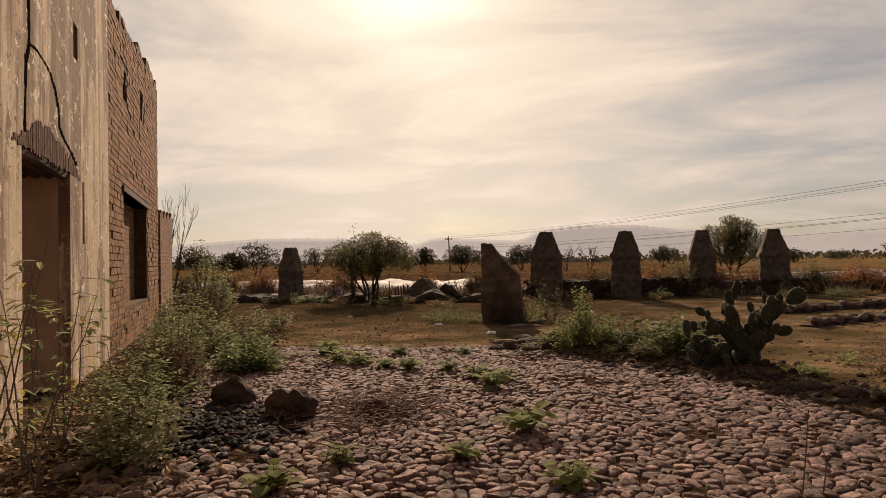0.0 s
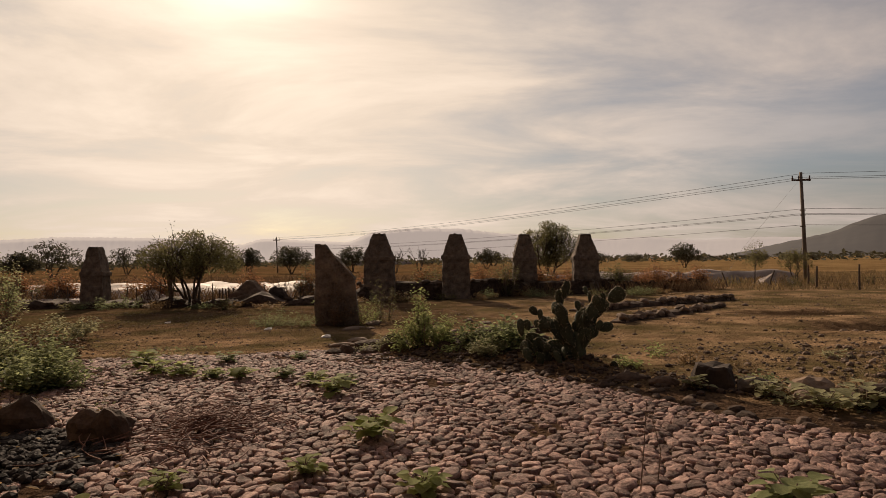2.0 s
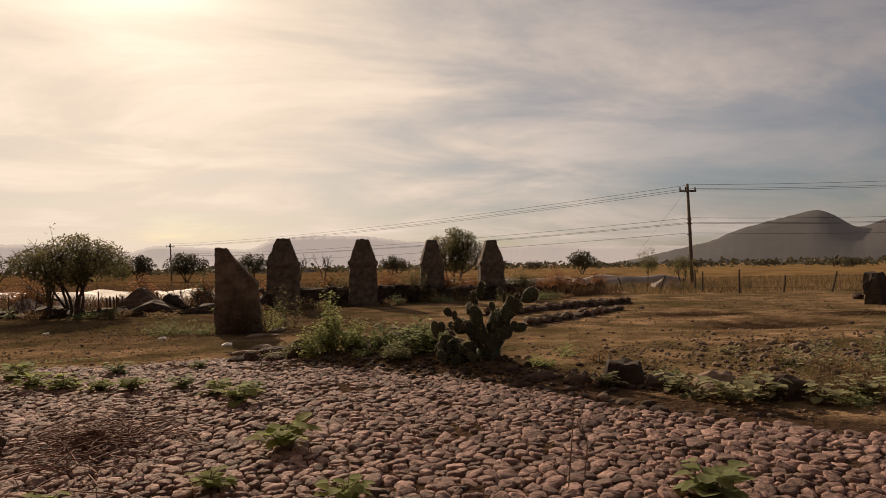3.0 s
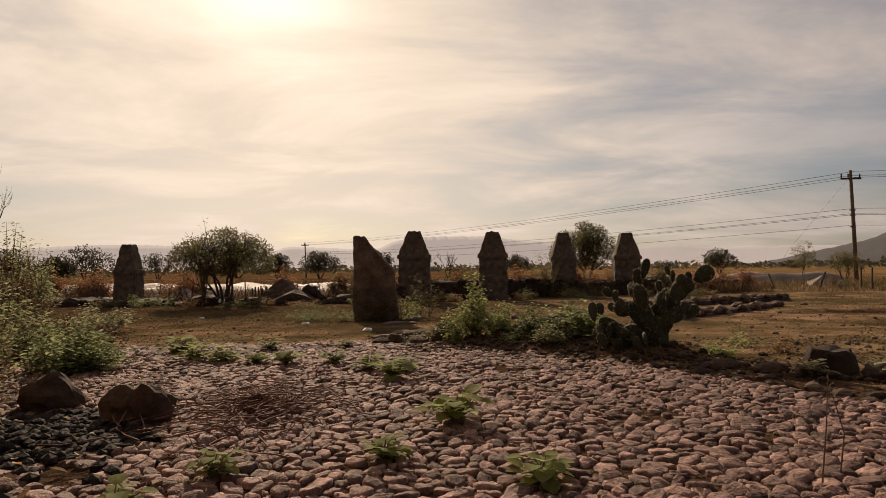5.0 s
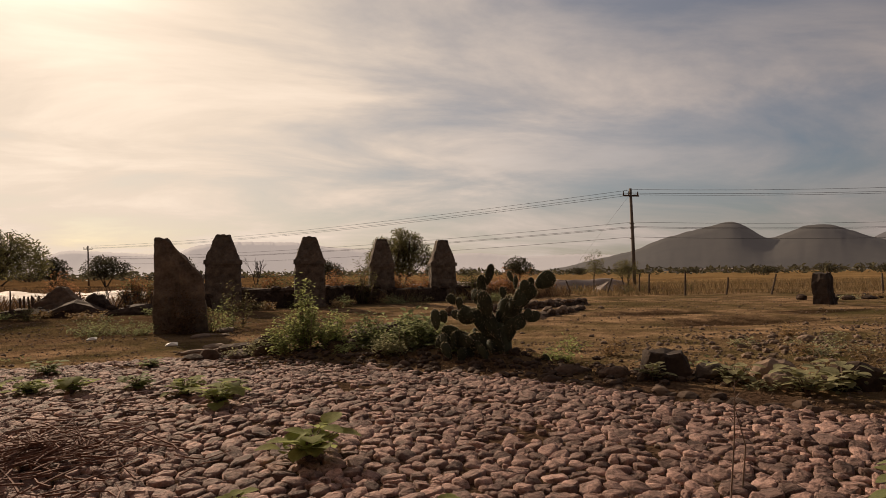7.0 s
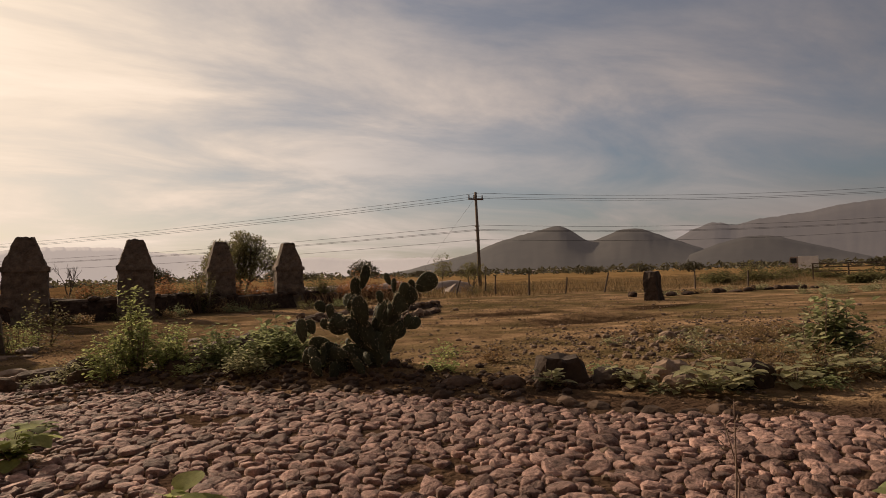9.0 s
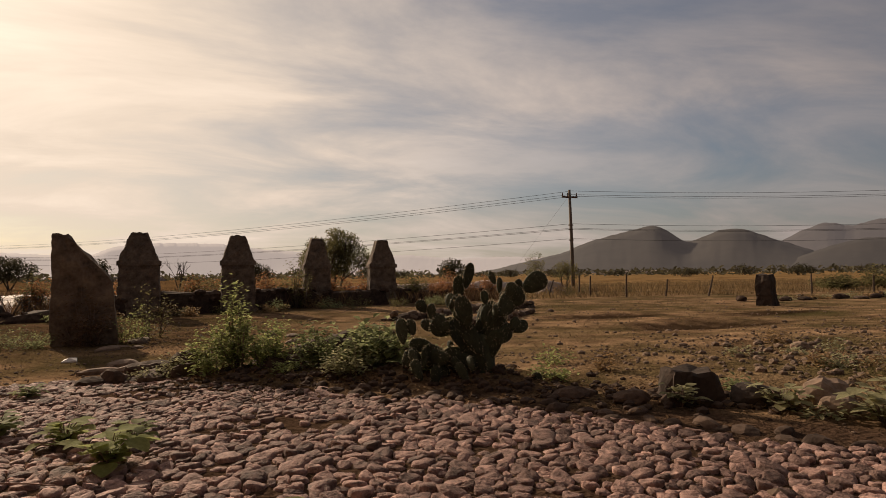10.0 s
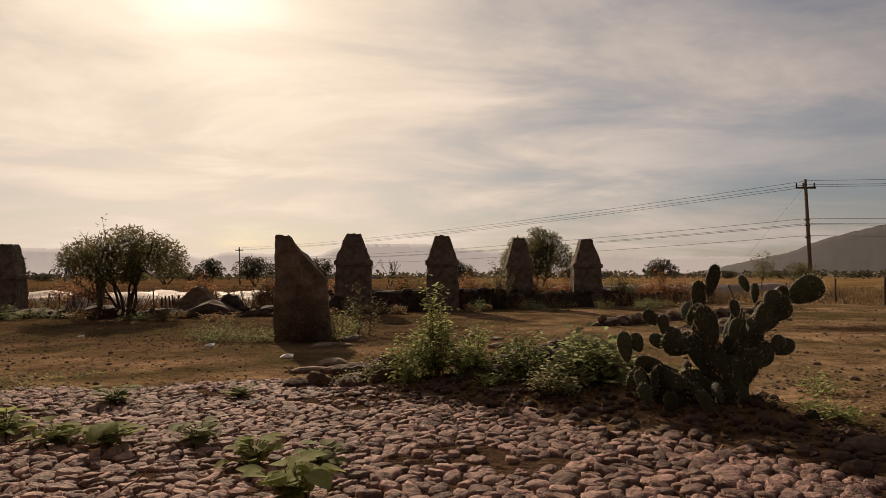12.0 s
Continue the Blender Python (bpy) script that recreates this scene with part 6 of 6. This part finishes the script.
for k in range(26):
    a, dist = radians(-38 + 4.6 * k + rs.uniform(-1.2, 1.2)), rs.uniform(170, 300)
    tree("far_tree", 5 + dist * math.sin(a), 4 + dist * math.cos(a), rs.uniform(2.4, 4.4), rs.uniform(7, 13), 440 + k, "dark tree in the line along the far fields", 10, 0.75, 3, 2, M_LEAF_FAR, clump=1.0, lift=0.05)
s = Shape()
for k in range(5200):
    a, dist = radians(rs.uniform(-55, 100)), rs.uniform(240, 420)
    px, py = 5 + dist * math.sin(a), 4 + dist * math.cos(a)
    hh = 2.6 * (0.45 + 0.55 * noise.noise(Vector((px / 30, py / 30, 2))) + 0.3)
    s.leaf((px, py, rs.uniform(-0.3, max(0.2, hh))), (rs.uniform(-1, 1), rs.uniform(-1, 1), rs.uniform(-.4, .8)), (rs.uniform(-.6, .6), rs.uniform(-.6, .6), 1), 2.2, 1.5)
tagged(part("far_scrub", s, M_LEAF_FAR), "dark line of scrub and trees along the far fields", "scrub", kind="stuff")
for k, (az, dist, long) in enumerate([(36.5, 420, 40), (39.5, 440, 46), (22, 400, 22), (-6, 330, 30)]):
    x, y = 5 + dist * math.sin(radians(az)), 4 + dist * math.cos(radians(az))
    gh = thing("greenhouse", pose(x, y, -0.3, 0, 0, -az), "long low white plastic greenhouse far across the fields", "greenhouse", "greenhouses")
    s = Shape()
    for i in range(2):
        for j in range(9):
            t = math.pi * j / 8
            s.v.append((-long / 2 + long * i, -3 * math.cos(t), 2.4 * math.sin(t)))
    for j in range(8):
        s.f.append((j, j + 1, j + 10, j + 9))
    s.f.append(tuple(range(9)))
    s.f.append(tuple(range(9, 18))[::-1])
    part("cover", s, M_PLASTIC, gh)
# wall stump behind the house
stump = thing("ruin_wall_stump", WALL_M, "low broken end of a brick wall behind the house", "wall")
part("masonry", wall_with_holes(15.4, 20.5, -0.5, lambda x: 3.25 + 0.12 * (int(x / 0.45) % 3) + 0.05 * (x - 15), 0.6, [], 0.45), M_BRICKWALL, stump)


# ---- cobbles ----
def build_cobbles():
    rnd = random.Random(2)
    dx, dy = 0.162, 0.061
    seeds = {}
    turn = radians(-12)
    ct, sn = math.cos(turn), math.sin(turn)
    for i in range(-130, 130):
        for j in range(-215, 255):
            u = (i + 0.5 * (j % 2) + rnd.uniform(-0.46, 0.46)) * dx
            v = (j + rnd.uniform(-0.44, 0.44)) * dy
            x, y = 5 + u * ct - v * sn, 5 + u * sn + v * ct
            if y < -1.5 or y > 16.5 or x < -4 or x > 13:
                continue
            if rnd.random() < 0.16:
                continue
            seeds[i, j] = (x, y, 0.0034 * rnd.uniform(-1, 1))

    def keep(x, y):
        off = (x + 0.63) * 0.819 + (y - 6.48) * 0.574
        if off < 1.0 or x > right_edge(y) + 0.25 * noise.noise(Vector((x * 1.5, y * 1.5, 0))):
            return False
        far = 14.6 + 0.9 * noise.noise(Vector((x * 0.5, y * 0.5, 4))) - 0.1 * max(0, x) - 0.5 * max(0, 1.5 - x)
        if y > far:
            return False
        # patches where earth and weeds cover the stones
        c = noise.noise(Vector((x * 0.75, y * 0.75, 9)))
        if c > 0.5 or (y > far - 2.2 and c > 0.15):
            return rnd.random() < (0.25 if y > 10 else 0.75)
        return rnd.random() > 0.02
    house = tagged(new("pavement"), "worn pavement of rounded reddish river cobbles", "pavement", kind="structure")
    rest, burnt, singles = Shape(), Shape(), []
    for (i, j), (x, y, w) in seeds.items():
        if not keep(x, y):
            continue
        near = [seeds[i + a, j + b] for a in (-2, -1, 0, 1, 2) for b in (-2, -1, 0, 1, 2) if (a or b) and (i + a, j + b) in seeds]
        poly = [Vector((x - 0.3, y - 0.3)), Vector((x + 0.3, y - 0.3)), Vector((x + 0.3, y + 0.3)), Vector((x - 0.3, y + 0.3))]
        c = Vector((x, y))
        for q in near:
            n = Vector(q[:2]) - c
            lim = n.length / 2 + (w - q[2]) / (2 * max(n.length, 0.06)) - 0.004
            n = n.normalized()
            out = []
            for k, p in enumerate(poly):
                p2 = poly[(k + 1) % len(poly)]
                d1, d2 = (p - c).dot(n) - lim, (p2 - c).dot(n) - lim
                if d1 <= 0:
                    out.append(p)
                if d1 * d2 < 0:
                    out.append(p.lerp(p2, d1 / (d1 - d2)))
            poly = out
            if len(poly) < 3:
                break
        if len(poly) < 3 or any((p - c).length < 0.008 for p in poly):
            continue
        c = sum(poly, Vector((0, 0))) / len(poly)
        x, y = c
        # even ring of ten points round the cell, corners rounded off
        ring = []
        for k in range(10):
            a = 2 * math.pi * k / 10
            way = Vector((math.cos(a), math.sin(a)))
            r = 1.0
            for k2, p in enumerate(poly):
                p2 = poly[(k2 + 1) % len(poly)]
                e = p2 - p
                den = way.x * e.y - way.y * e.x
                if abs(den) > 1e-9:
                    t = ((p.x - x) * e.y - (p.y - y) * e.x) / den
                    if t > 0:
                        r = min(r, t)
            ring.append(min(r, 0.21))
        ring = [(0.12 * ring[k - 1] + 0.76 * ring[k] + 0.12 * ring[(k + 1) % 10]) * rnd.uniform(0.85, 1.07) for k in range(10)]
        size = sum(ring) / 10
        top = rnd.uniform(0.006, 0.026) + 0.13 * size
        tx, ty = rnd.uniform(-0.24, 0.24), rnd.uniform(-0.2, 0.3)
        ox, oy = rnd.uniform(-.2, .2) * size, rnd.uniform(-.2, .2) * size
        v = []
        for f, h in ((0.97, -0.035), (1.0, top * 0.45), (0.9, top * 0.85), (0.55, top * 0.99)):
            for k in range(10):
                a = 2 * math.pi * k / 10
                r = ring[k] * f
                px, py = math.cos(a) * r, math.sin(a) * r
                if f < 0.95:
                    px, py = px + ox * (1 - f), py + oy * (1 - f)
                v.append((px, py, h + (px * tx + py * ty if h > 0 else 0) + rnd.uniform(-.007, .007) * (h > 0)))
        v.append((ox * .5, oy * .5, top + ox * tx * .5 + rnd.uniform(-.006, .004)))
        fc = []
        for lv in range(3):
            for k in range(10):
                k2 = (k + 1) % 10
                fc.append((lv * 10 + k, lv * 10 + k2, lv * 10 + 10 + k2, lv * 10 + 10 + k))
        for k in range(10):
            fc.append((30 + k, 30 + (k + 1) % 10, 40))
        g = gz(x, y)
        soot = ((x - 1.25) / 0.95) ** 2 + ((y - 7.0) / 0.85) ** 2 + 0.5 * noise.noise(Vector((x * 2, y * 2, 0)))
        if soot < 1.0:
            burnt.add([(x + p[0], y + p[1], g + p[2]) for p in v], fc)
        elif 6.5 < y < 8.4 and 4.4 < x < 6.5 and len(singles) < 300:
            sh = Shape()
            sh.add(v, fc)
            singles.append((x, y, g, sh))
        else:
            rest.add([(x + p[0], y + p[1], g + p[2]) for p in v], fc)
    ob = part("cobbles", rest, M_COBBLE_FAR, house, "joined field of worn cobbles", True)
    ob["kind"] = "stuff"
    part("burnt_cobbles", burnt, M_CHAR, house, "soot-blackened cobbles of an old fire", True)["kind"] = "stuff"
    for x, y, g, sh in singles:
        st = part("cobble", sh, M_COBBLE, house, smooth=True)
        st.location = (x, y, g)


build_cobbles()
